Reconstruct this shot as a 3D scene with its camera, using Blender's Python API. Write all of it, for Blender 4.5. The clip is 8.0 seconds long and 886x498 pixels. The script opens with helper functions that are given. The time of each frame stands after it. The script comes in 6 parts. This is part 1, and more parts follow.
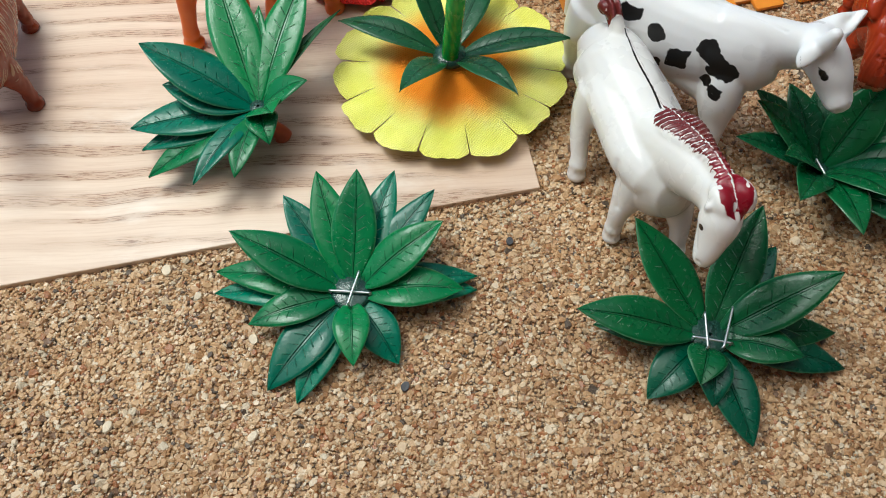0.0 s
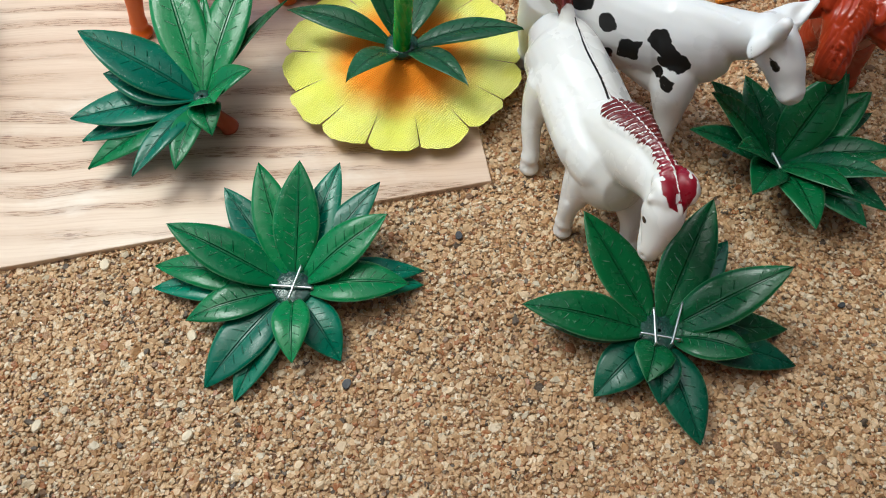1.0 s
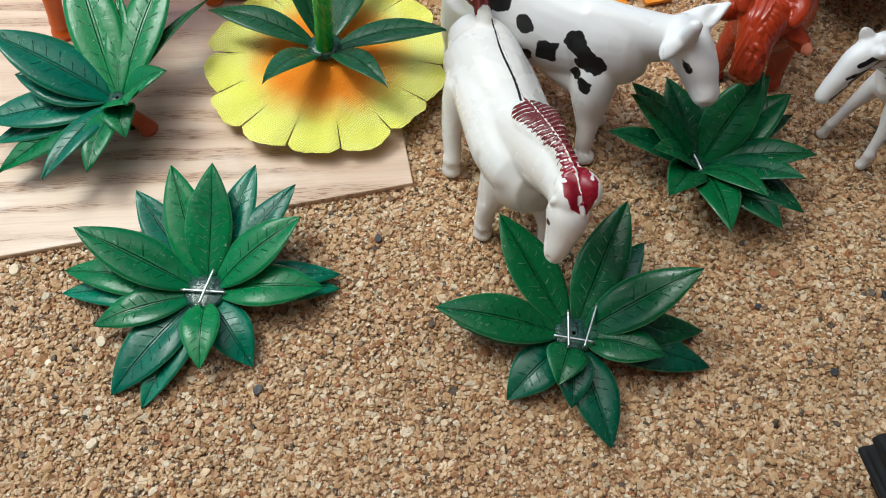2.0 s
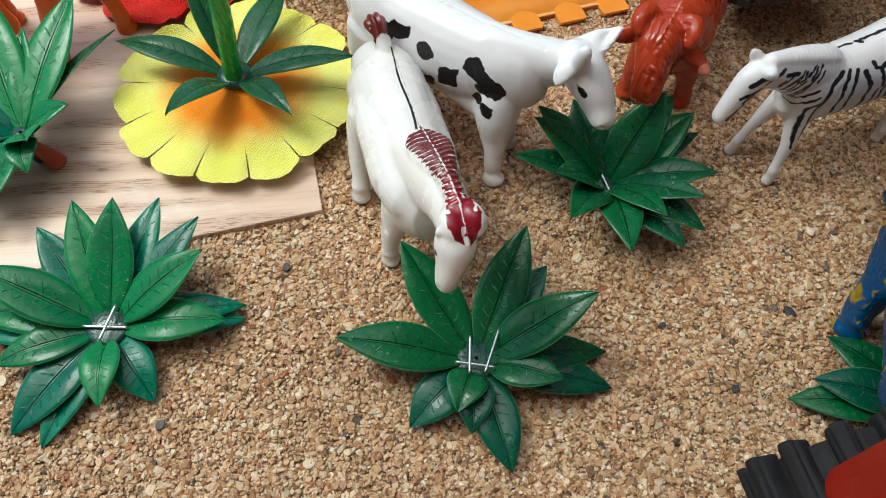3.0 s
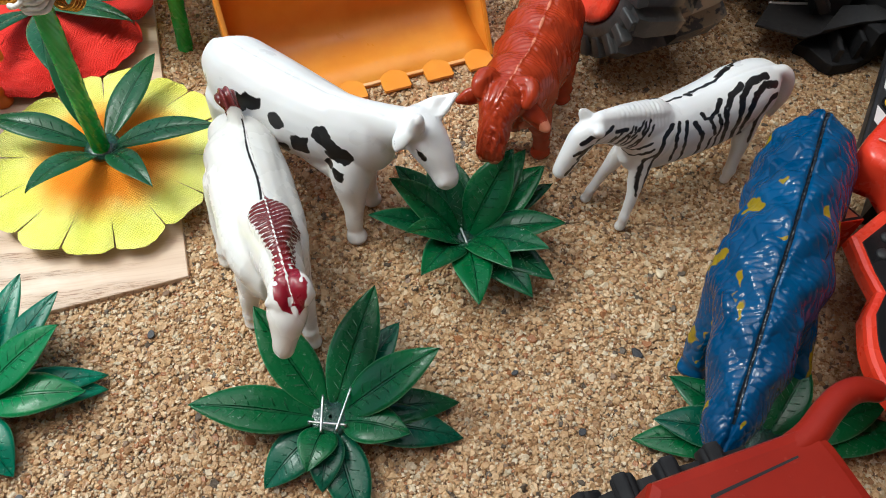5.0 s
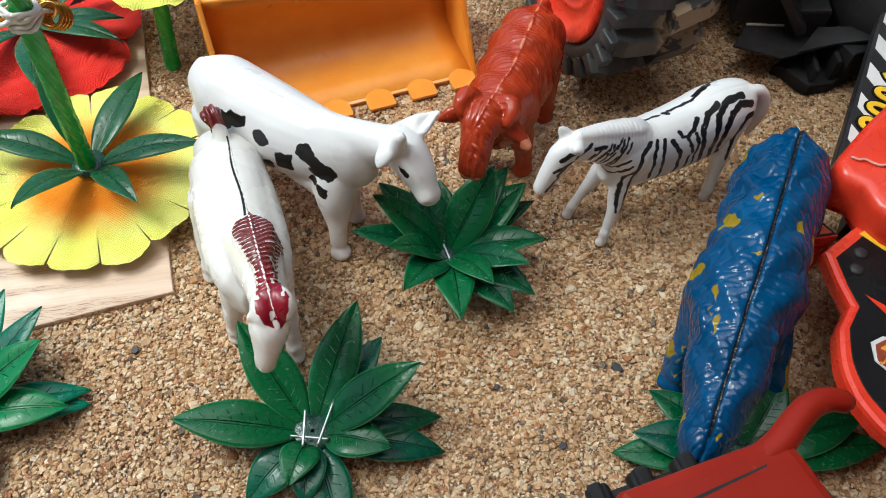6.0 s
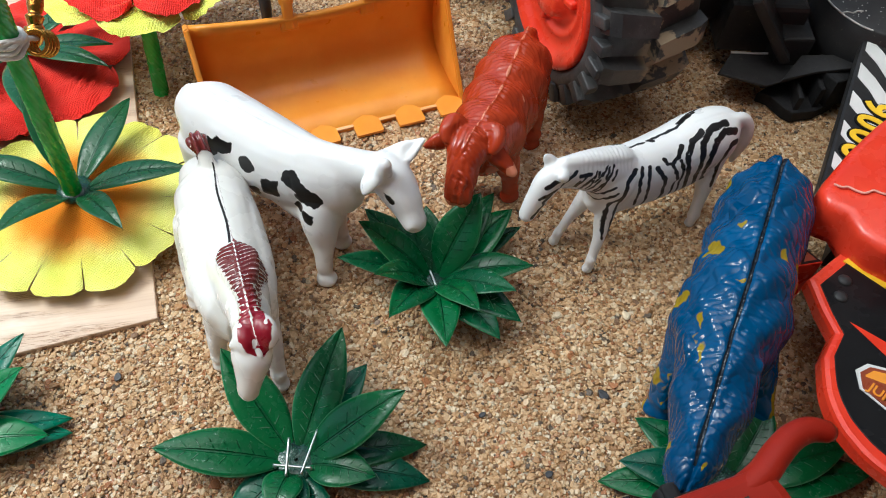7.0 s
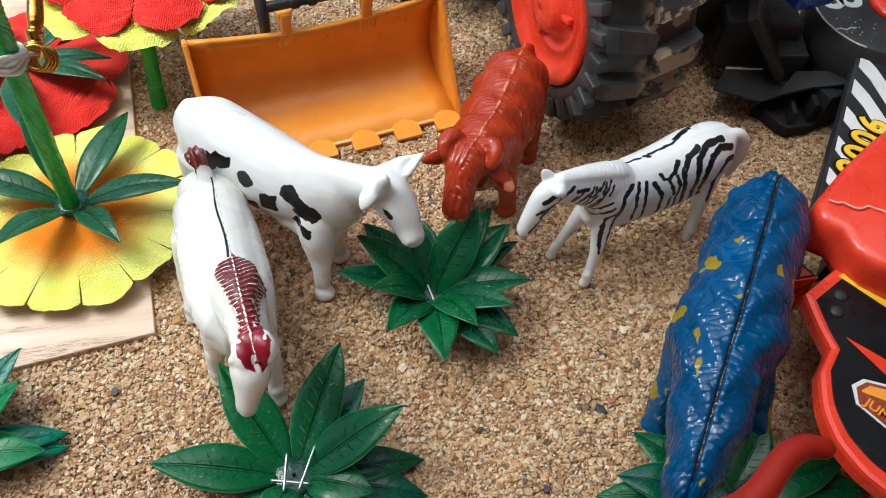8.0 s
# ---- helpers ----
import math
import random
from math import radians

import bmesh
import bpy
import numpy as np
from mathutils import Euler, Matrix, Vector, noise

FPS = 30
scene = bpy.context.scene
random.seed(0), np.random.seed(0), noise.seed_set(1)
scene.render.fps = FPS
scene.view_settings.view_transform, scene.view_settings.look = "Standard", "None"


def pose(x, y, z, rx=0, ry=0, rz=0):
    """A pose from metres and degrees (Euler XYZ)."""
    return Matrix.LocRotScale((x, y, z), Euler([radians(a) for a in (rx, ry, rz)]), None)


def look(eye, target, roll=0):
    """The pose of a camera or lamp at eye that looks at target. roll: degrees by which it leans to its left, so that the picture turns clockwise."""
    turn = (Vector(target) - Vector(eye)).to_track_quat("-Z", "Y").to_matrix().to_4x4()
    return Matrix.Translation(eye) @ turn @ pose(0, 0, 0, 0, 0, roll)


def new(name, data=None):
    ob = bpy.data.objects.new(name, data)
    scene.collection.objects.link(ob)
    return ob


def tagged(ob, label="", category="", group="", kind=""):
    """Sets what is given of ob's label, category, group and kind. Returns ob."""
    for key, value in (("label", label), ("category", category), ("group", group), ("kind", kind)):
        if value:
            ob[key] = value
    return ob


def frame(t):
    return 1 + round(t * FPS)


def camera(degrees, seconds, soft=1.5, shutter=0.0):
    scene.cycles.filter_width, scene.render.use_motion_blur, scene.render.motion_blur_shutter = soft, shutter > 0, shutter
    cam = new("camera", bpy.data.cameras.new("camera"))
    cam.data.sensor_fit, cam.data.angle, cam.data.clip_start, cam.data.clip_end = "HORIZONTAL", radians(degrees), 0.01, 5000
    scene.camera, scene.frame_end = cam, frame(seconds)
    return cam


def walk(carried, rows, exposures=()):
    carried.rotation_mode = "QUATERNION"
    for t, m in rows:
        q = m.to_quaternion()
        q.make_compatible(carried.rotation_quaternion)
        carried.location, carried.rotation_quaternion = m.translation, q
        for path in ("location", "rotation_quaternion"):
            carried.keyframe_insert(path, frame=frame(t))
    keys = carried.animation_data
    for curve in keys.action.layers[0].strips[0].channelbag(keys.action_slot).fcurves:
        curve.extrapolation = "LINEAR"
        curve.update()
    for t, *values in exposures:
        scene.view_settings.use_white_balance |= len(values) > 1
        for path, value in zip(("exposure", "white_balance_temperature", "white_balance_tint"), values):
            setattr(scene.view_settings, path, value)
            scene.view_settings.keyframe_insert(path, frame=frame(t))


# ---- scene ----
cam = camera(60.0, 8.0, 1.0)
PATH = [
    (0, (0.00030, -0.02078, 0.15826), (0.00107, 0.07868, -0.01525), -1.295),
    (0.5, (0.00197, -0.02026, 0.15666), (0.00352, 0.07894, -0.01700), -0.824),
    (1, (0.01021, -0.02016, 0.15370), (0.01354, 0.07937, -0.01975), 0.106),
    (1.5, (0.01700, -0.02046, 0.15185), (0.02298, 0.07934, -0.02137), 1.447),
    (3, (0.04170, -0.01680, 0.15624), (0.05475, 0.08345, -0.01633), 3.077),
    (3.5, (0.05015, -0.01559, 0.15798), (0.06519, 0.08560, -0.01388), 2.944),
    (4, (0.05677, -0.01512, 0.15983), (0.07373, 0.08759, -0.01095), 2.948),
    (4.5, (0.06477, -0.01552, 0.16419), (0.08353, 0.08823, -0.00576), 3.028),
    (6, (0.07091, -0.01894, 0.16863), (0.09392, 0.08979, 0.00236), 4.246),
    (6.5, (0.07142, -0.01910, 0.16919), (0.09540, 0.09236, 0.00487), 4.497),
    (7, (0.07276, -0.01825, 0.16915), (0.09812, 0.09496, 0.00624), 4.855),
    (7.5, (0.07156, -0.01727, 0.16907), (0.09780, 0.09731, 0.00726), 5.087),
    (8, (0.07195, -0.01763, 0.17014), (0.09899, 0.09758, 0.00890), 5.392),
]
walk(cam, [(t, look(eye, target, roll)) for t, eye, target, roll in PATH], [(0.0, 0.34, 6050, 5), (1.5, 0.34, 6000, 5), (4.0, 0.54, 6100, 5), (6.0, 0.64, 5980, 4), (8.0, 0.69, 5900, 4)])

# ---- world and light ----
world = bpy.data.worlds.new("world")
scene.world = world
world.use_nodes = True
sky = world.node_tree.nodes.new("ShaderNodeTexSky")
sky.sky_type, sky.sun_disc = "NISHITA", False
sky.sun_elevation, sky.sun_rotation = radians(77), radians(-112)
sky.air_density, sky.dust_density, sky.ozone_density = 1.0, 3.0, 1.0
world.node_tree.nodes["Background"].inputs["Strength"].default_value = 0.11
world.node_tree.links.new(sky.outputs["Color"], world.node_tree.nodes["Background"].inputs["Color"])
sun = new("sun", bpy.data.lights.new("sun", "SUN"))
sun.data.energy, sun.data.angle, sun.data.color = 0.82, radians(75), (1.0, 0.965, 0.85)
sun.matrix_world = look((-0.30, 0.10, 0.90), (0, 0, 0))
# added lamp, unseen, up to the left behind the board, for fall-off and glints
lamp = new("unseen_lamp", bpy.data.lights.new("unseen_lamp", "AREA"))
lamp.data.shape, lamp.data.size, lamp.data.energy, lamp.data.color = "DISK", 0.15, 0.80, (0.98, 0.96, 0.87)
lamp.matrix_world = look((-0.17, 0.19, 0.35), (0.04, 0.10, 0.0))

MM = 0.001


# ---- materials ----
def material(name, colour=(0.5, 0.5, 0.5), rough=0.5, metal=0.0, spec=0.5):
    m = bpy.data.materials.new(name)
    m.use_nodes = True
    b = m.node_tree.nodes["Principled BSDF"]
    b.inputs["Base Color"].default_value = (*colour, 1)
    b.inputs["Roughness"].default_value = rough
    b.inputs["Metallic"].default_value = metal
    b.inputs["Specular IOR Level"].default_value = spec
    return m


def node(m, kind, **values):
    """A node of m; plain keys set inputs by name, keys with a leading underscore set attributes."""
    n = m.node_tree.nodes.new("ShaderNode" + kind)
    for key, value in values.items():
        if key == "_op":
            n.operation = value
        elif key == "_type":
            n.data_type = value
        elif key == "_blend":
            n.data_type, n.blend_type = "RGBA", value
        elif key == "_name":
            n.attribute_name = value
        elif key == "_feature":
            n.feature = value
        else:
            n.inputs[key.replace("_", " ")].default_value = value
    return n


def link(m, a, b):
    m.node_tree.links.new(a, b)


def shader(m):
    return m.node_tree.nodes["Principled BSDF"]


def ramp(m, source, stops, constant=False):
    r = node(m, "ValToRGB")
    e = r.color_ramp.elements
    r.color_ramp.interpolation = "CONSTANT" if constant else "LINEAR"
    while len(e) < len(stops):
        e.new(0.5)
    for k, (at, c) in enumerate(stops):
        e[k].position = at
        e[k].color = (*c, 1) if len(c) == 3 else c
    link(m, source, r.inputs["Fac"])
    return r.outputs["Color"]


def calc(m, op, a, b=None, c=None):
    n = node(m, "Math", _op=op)
    for k, v in enumerate((a, b, c)):
        if v is None:
            continue
        if isinstance(v, (int, float)):
            n.inputs[k].default_value = v
        else:
            link(m, v, n.inputs[k])
    return n.outputs[0]


def mix(m, fac, a, b, blend="MIX"):
    n = node(m, "Mix", _blend=blend)
    for key, v in (("Factor", fac), ("A", a), ("B", b)):
        s = n.inputs[0] if key == "Factor" else n.inputs[6 if key == "A" else 7]
        if isinstance(v, (int, float)):
            s.default_value = v
        elif isinstance(v, tuple):
            s.default_value = (*v, 1)
        else:
            link(m, v, s)
    return n.outputs[2]


def coords(m, which="Object"):
    return node(m, "TexCoord").outputs[which]


def noise_of(m, scale, detail=3.0, rough=0.55, vector=None, which="Fac"):
    n = node(m, "TexNoise", Scale=scale, Detail=detail, Roughness=rough)
    link(m, vector if vector is not None else coords(m), n.inputs["Vector"])
    return n.outputs[which]


def bump(m, height, strength=0.3, distance=0.0005, normal=None):
    n = node(m, "Bump", Strength=strength, Distance=distance)
    link(m, height, n.inputs["Height"])
    if normal is not None:
        link(m, normal, n.inputs["Normal"])
    return n.outputs["Normal"]


def smooth(m, value, lo, hi):
    n = node(m, "MapRange")
    n.interpolation_type = "SMOOTHSTEP"
    n.inputs["From Min"].default_value, n.inputs["From Max"].default_value = lo, hi
    link(m, value, n.inputs["Value"])
    return n.outputs["Result"]


def make_sand(name, per_island):
    m = material(name, rough=0.55, spec=0.4)
    if per_island:
        key = node(m, "NewGeometry").outputs["Random Per Island"]
    else:
        v = node(m, "TexVoronoi", Scale=900.0)
        link(m, coords(m), v.inputs["Vector"])
        key = node(m, "SeparateColor")
        link(m, v.outputs["Color"], key.inputs[0])
        key = key.outputs[0]
    c = ramp(m, key, [(0.0, (0.574, 0.354, 0.178)), (0.13, (0.683, 0.472, 0.274)), (0.26, (0.450, 0.248, 0.111)), (0.37, (0.752, 0.576, 0.374)),
                      (0.48, (0.594, 0.378, 0.196)), (0.59, (0.346, 0.180, 0.077)), (0.68, (0.683, 0.458, 0.252)), (0.77, (0.386, 0.151, 0.061)),
                      (0.82, (0.822, 0.690, 0.505)), (0.905, (0.653, 0.567, 0.418)), (0.94, (0.178, 0.095, 0.052)), (0.978, (0.057, 0.044, 0.037))], True)
    tone = ramp(m, noise_of(m, 40.0, 5.0, 0.65), [(0.3, (0.76, 0.72, 0.67)), (0.7, (1.02, 1.01, 0.99))])
    c = mix(m, 1.0, c, tone, "MULTIPLY")
    c = mix(m, 0.12, c, ramp(m, noise_of(m, 2600.0, 2.0), [(0.35, (0.32, 0.20, 0.10)), (0.65, (0.74, 0.58, 0.38))]))
    link(m, c, shader(m).inputs["Base Color"])
    link(m, ramp(m, key, [(0.0, (0.50,) * 3), (0.35, (0.18,) * 3), (0.6, (0.45,) * 3), (0.85, (0.16,) * 3), (1.0, (0.5,) * 3)]), shader(m).inputs["Roughness"])
    link(m, bump(m, noise_of(m, 3500.0, 2.0), 0.5, 0.0002), shader(m).inputs["Normal"])
    return m


SAND = make_sand("sand", False)
GRAIN = make_sand("sand grain", True)


def make_wood():
    """Limed oak: broad soft growth bands with rows of short dark pores."""
    m = material("limed oak veneer", rough=0.42)
    turn = node(m, "Mapping")
    turn.inputs["Rotation"].default_value = (0, 0, radians(9))
    link(m, coords(m), turn.inputs["Vector"])
    at = node(m, "SeparateXYZ")
    link(m, turn.outputs[0], at.inputs[0])
    x, y = at.outputs[0], at.outputs[1]
    wob = noise_of(m, 22.0, 2.0, 0.5, turn.outputs[0])
    bent = calc(m, "ADD", y, calc(m, "MULTIPLY", wob, 0.006))

    def stretched(kx):
        v = node(m, "CombineXYZ")
        link(m, calc(m, "MULTIPLY", x, kx), v.inputs[0])
        link(m, bent, v.inputs[1])
        return v.outputs[0]
    phase = calc(m, "ADD", calc(m, "MULTIPLY", bent, 2 * math.pi / 0.0068), calc(m, "MULTIPLY", noise_of(m, 70.0, 4.0, 0.6, stretched(0.06)), 15.0))
    fade = smooth(m, noise_of(m, 34.0, 3.0, 0.6, stretched(0.35)), 0.34, 0.66)
    band = calc(m, "MULTIPLY", smooth(m, calc(m, "SINE", phase), -0.8, 1.0), calc(m, "ADD", 0.25, calc(m, "MULTIPLY", fade, 0.75)))
    pores = noise_of(m, 3600.0, 3.0, 0.6, stretched(0.055))
    fine = noise_of(m, 1900.0, 4.0, 0.65, stretched(0.03))
    wide = noise_of(m, 42.0, 3.0, 0.55, stretched(0.1))
    c = ramp(m, wide, [(0.32, (0.68, 0.50, 0.37)), (0.52, (0.75, 0.59, 0.45)), (0.70, (0.80, 0.67, 0.54))])
    c = mix(m, calc(m, "MULTIPLY", band, 0.72), c, (0.50, 0.32, 0.205))
    c = mix(m, calc(m, "MULTIPLY", smooth(m, fine, 0.42, 0.72), 0.36), c, (0.54, 0.34, 0.215))
    dash = calc(m, "MULTIPLY", smooth(m, pores, 0.53, 0.58), smooth(m, band, 0.28, 0.70))
    c = mix(m, calc(m, "MULTIPLY", dash, 0.85), c, (0.27, 0.13, 0.07))
    limed = calc(m, "MULTIPLY", smooth(m, noise_of(m, 60.0, 5.0, 0.65, stretched(0.4)), 0.52, 0.74), 0.6)
    c = mix(m, limed, c, (0.86, 0.78, 0.68))
    link(m, c, shader(m).inputs["Base Color"])
    link(m, bump(m, calc(m, "SUBTRACT", 1.0, calc(m, "ADD", dash, calc(m, "MULTIPLY", fine, 0.3))), 0.4, 0.0002), shader(m).inputs["Normal"])
    link(m, ramp(m, wob, [(0.3, (0.34,) * 3), (0.7, (0.50,) * 3)]), shader(m).inputs["Roughness"])
    return m


WOOD = make_wood()



def make_leaf(name, deep, bright, scuff_glint=0.5):
    """Moulded plastic leaf: midrib groove and short slanting vein strokes across the blade."""
    m = material(name, rough=0.34, spec=0.34)
    uv = node(m, "SeparateXYZ")
    link(m, coords(m, "UV"), uv.inputs[0])
    u, v = uv.outputs[0], calc(m, "ABSOLUTE", calc(m, "SUBTRACT", calc(m, "MULTIPLY", uv.outputs[1], 2.0), 1.0))
    slant = calc(m, "SUBTRACT", u, calc(m, "MULTIPLY", v, 0.12))
    wave = calc(m, "SINE", calc(m, "MULTIPLY", slant, 62.0))
    stroke = calc(m, "MULTIPLY", smooth(m, wave, 0.94, 0.995), calc(m, "MULTIPLY", smooth(m, v, 0.12, 0.18), smooth(m, v, 0.56, 0.40)))
    stroke = calc(m, "MULTIPLY", stroke, smooth(m, noise_of(m, 260.0, 2.0), 0.36, 0.52))
    rib = smooth(m, v, 0.085, 0.03)
    rnd = node(m, "ObjectInfo").outputs["Random"]
    c = mix(m, rnd, deep, bright)
    c = mix(m, calc(m, "MULTIPLY", smooth(m, noise_of(m, 130.0, 4.0), 0.42, 0.70), 0.55), c, bright)
    c = mix(m, calc(m, "MULTIPLY", rib, 0.40), c, (0.008, 0.045, 0.02))
    # glint and shade of the raised strokes, painted in pale and dark
    pale = calc(m, "MULTIPLY", stroke, smooth(m, noise_of(m, 90.0, 2.0), 0.44, 0.56))
    c = mix(m, calc(m, "MULTIPLY", stroke, 0.40), c, (0.006, 0.045, 0.022))
    c = mix(m, calc(m, "MULTIPLY", pale, 0.45), c, (0.30, 0.52, 0.36))
    # pale specks: scuffs, with the plastic's small glints painted in too
    scr = calc(m, "MULTIPLY", smooth(m, noise_of(m, 1100.0, 4.0, 0.8), 0.60, 0.72), calc(m, "MULTIPLY", smooth(m, noise_of(m, 150.0, 2.0), 0.38, 0.60), scuff_glint))
    c = mix(m, scr, c, (0.48, 0.62, 0.52))
    edge = calc(m, "MULTIPLY", smooth(m, v, 0.92, 1.0), 0.55)
    c = mix(m, edge, c, (0.12, 0.32, 0.16))
    link(m, c, shader(m).inputs["Base Color"])
    h = calc(m, "SUBTRACT", calc(m, "MULTIPLY", noise_of(m, 520.0, 4.0, 0.6), 0.30), calc(m, "SUBTRACT", rib, calc(m, "MULTIPLY", stroke, 1.1)))
    link(m, bump(m, h, 0.9, 0.0005), shader(m).inputs["Normal"])
    link(m, ramp(m, noise_of(m, 220.0, 3.0), [(0.3, (0.17,) * 3), (0.7, (0.34,) * 3)]), shader(m).inputs["Roughness"])
    return m


LEAF = make_leaf("green plastic leaf", (0.002, 0.112, 0.036), (0.006, 0.205, 0.055), 0.7)
LEAF_TEAL = make_leaf("teal green plastic leaf", (0.001, 0.112, 0.066), (0.004, 0.190, 0.105), 0.7)
LEAF_MID = make_leaf("bottle green plastic leaf", (0.002, 0.062, 0.020), (0.004, 0.112, 0.030), 0.5)
LEAF_MID_TEAL = make_leaf("blue-green plastic leaf", (0.002, 0.060, 0.033), (0.003, 0.096, 0.048), 0.5)
LEAF_DEEP = make_leaf("deep green plastic leaf", (0.002, 0.050, 0.020), (0.004, 0.086, 0.030), 0.9)
LEAF_DARK = make_leaf("dark green plastic leaf", (0.008, 0.064, 0.024), (0.018, 0.100, 0.038), 0.2)


def make_fabric(name, colour, edge, centre=None, inner=0.008, outer=0.019):
    """Woven ribbon cloth; the dye of the centre runs out into the petals."""
    m = material(name, rough=0.7, spec=0.12)
    at = node(m, "SeparateXYZ")
    link(m, coords(m, "UV"), at.inputs[0])
    pitch = 2 * math.pi / 0.78
    wx = calc(m, "SINE", calc(m, "MULTIPLY", at.outputs[0], pitch * 1000))
    wy = calc(m, "SINE", calc(m, "MULTIPLY", at.outputs[1], pitch * 1000))
    weave = calc(m, "MULTIPLY", wx, wy)
    c = mix(m, smooth(m, noise_of(m, 60.0, 3.0), 0.3, 0.7), colour, edge)
    if centre:
        far = node(m, "VectorMath", _op="LENGTH")
        link(m, coords(m, "UV"), far.inputs[0])
        d = calc(m, "ADD", far.outputs["Value"], calc(m, "MULTIPLY", calc(m, "SUBTRACT", noise_of(m, 110.0, 3.0), 0.5), 0.006))
        c = mix(m, smooth(m, d, outer, inner), c, centre)
    c = mix(m, calc(m, "MULTIPLY", smooth(m, weave, 0.3, -0.9), 0.20), c, tuple(v * 0.6 for v in colour))
    link(m, c, shader(m).inputs["Base Color"])
    link(m, bump(m, weave, 0.6, 0.0002), shader(m).inputs["Normal"])
    shader(m).inputs["Subsurface Weight"].default_value = 0.25
    shader(m).inputs["Subsurface Radius"].default_value = (0.002, 0.002, 0.001)
    shader(m).inputs["Subsurface Scale"].default_value = 1.0
    shader(m).inputs["Transmission Weight"].default_value = 0.0
    return m


YELLOW_CLOTH = make_fabric("yellow dyed cloth", (0.88, 0.88, 0.15), (0.92, 0.92, 0.28), (1.0, 0.27, 0.012), 0.012, 0.0240)
LEMON_CLOTH = make_fabric("lemon cloth", (0.80, 0.85, 0.14), (0.84, 0.88, 0.24))
RED_CLOTH = make_fabric("red cloth", (0.74, 0.030, 0.022), (0.82, 0.055, 0.04))


def make_plastic(name, colour, alt=None, rough=0.38, relief=0.15, scale=160.0, dirt=0.25, dirt_colour=(0.35, 0.27, 0.18)):
    m = material(name, colour, rough)
    alt = alt or tuple(min(1.0, v * 1.25 + 0.01) for v in colour)
    c = mix(m, smooth(m, noise_of(m, scale * 0.4, 4.0), 0.35, 0.7), colour, alt)
    spots = calc(m, "MULTIPLY", smooth(m, noise_of(m, scale * 3.5, 4.0, 0.7), 0.62, 0.78), dirt)
    c = mix(m, spots, c, dirt_colour)
    link(m, c, shader(m).inputs["Base Color"])
    link(m, bump(m, noise_of(m, scale * 2, 4.0), relief, 0.0006), shader(m).inputs["Normal"])
    link(m, ramp(m, noise_of(m, scale, 3.0), [(0.3, (max(rough - 0.1, 0.05),) * 3), (0.7, (rough + 0.14,) * 3)]), shader(m).inputs["Roughness"])
    return m


ORANGE = make_plastic("orange plastic", (0.80, 0.285, 0.024), (0.86, 0.345, 0.040), 0.36, 0.12)
RED = make_plastic("glossy red plastic", (0.72, 0.036, 0.013), (0.80, 0.058, 0.024), 0.25, 0.08)
DULL_RED = make_plastic("scuffed red plastic", (0.25, 0.011, 0.004), (0.31, 0.018, 0.007), 0.45, 0.15, 120.0, 0.35, (0.48, 0.10, 0.06))
shader(DULL_RED).inputs["Specular IOR Level"].default_value = 0.22
BLACK = make_plastic("black plastic", (0.018, 0.018, 0.019), (0.034, 0.033, 0.033), 0.45, 0.3)
shader(BLACK).inputs["Specular IOR Level"].default_value = 0.3
DECAL = make_plastic("glossy black film", (0.006, 0.006, 0.007), (0.012, 0.012, 0.013), 0.22, 0.1, 90.0, 0.12, (0.08, 0.08, 0.08))
shader(DECAL).inputs["Specular IOR Level"].default_value = 0.25
RUBBER = make_plastic("dusty black rubber", (0.010, 0.010, 0.011), (0.022, 0.022, 0.023), 0.7, 0.4, 200.0, 0.35, (0.10, 0.09, 0.08))
shader(RUBBER).inputs["Specular IOR Level"].default_value = 0.25
BLUE_PLAIN = make_plastic("blue plastic", (0.01, 0.07, 0.38), None, 0.3)
YELLOW_PAINT = make_plastic("yellow paint", (0.80, 0.52, 0.02), None, 0.35, 0.05)
WHITE_PAINT = make_plastic("white print", (0.72, 0.72, 0.70), (0.62, 0.62, 0.60), 0.4, 0.05)
SHADE_WALL = make_plastic("taupe shade wall plaster", (0.20, 0.165, 0.135), (0.25, 0.21, 0.17), 0.9, 0.4, 60.0, 0.3, (0.14, 0.11, 0.09))
CHIPPED = make_plastic("chipped pale red plastic", (0.78, 0.28, 0.20), (0.84, 0.45, 0.36), 0.6, 0.3)
SCRAPED = make_plastic("scraped pale grey plastic", (0.42, 0.41, 0.39), (0.58, 0.56, 0.53), 0.6, 0.4, 400.0)
SCUFF_HIGHLIGHT = make_plastic("scuffed orange plastic with painted edge highlight", (0.84, 0.40, 0.12), (0.88, 0.50, 0.24), 0.6, 0.3)
SOCKET = make_plastic("rust plastic", (0.40, 0.065, 0.02), (0.48, 0.09, 0.03), 0.35)
BROWN_FIGURE = make_plastic("brown toy plastic", (0.21, 0.035, 0.012), (0.33, 0.07, 0.03), 0.3, 0.3)
ORANGE_FIGURE = make_plastic("orange toy plastic", (0.72, 0.13, 0.010), (0.78, 0.18, 0.02), 0.4, 0.15)
STEEL = material("staple steel", (0.72, 0.72, 0.72), 0.28, 1.0)
GOLD = make_plastic("gilt metal", (0.62, 0.31, 0.06), (0.42, 0.18, 0.035), 0.22, 0.3, 300.0, 0.3, (0.20, 0.09, 0.03))
shader(GOLD).inputs["Metallic"].default_value = 1.0
THREAD = make_plastic("white cotton thread", (0.78, 0.77, 0.74), (0.66, 0.64, 0.60), 0.85, 0.8, 500.0, 0.1)
HUB = make_plastic("clear green plastic", (0.012, 0.07, 0.045), (0.03, 0.12, 0.085), 0.15, 0.5, 300.0, 0.2, (0.4, 0.5, 0.45))
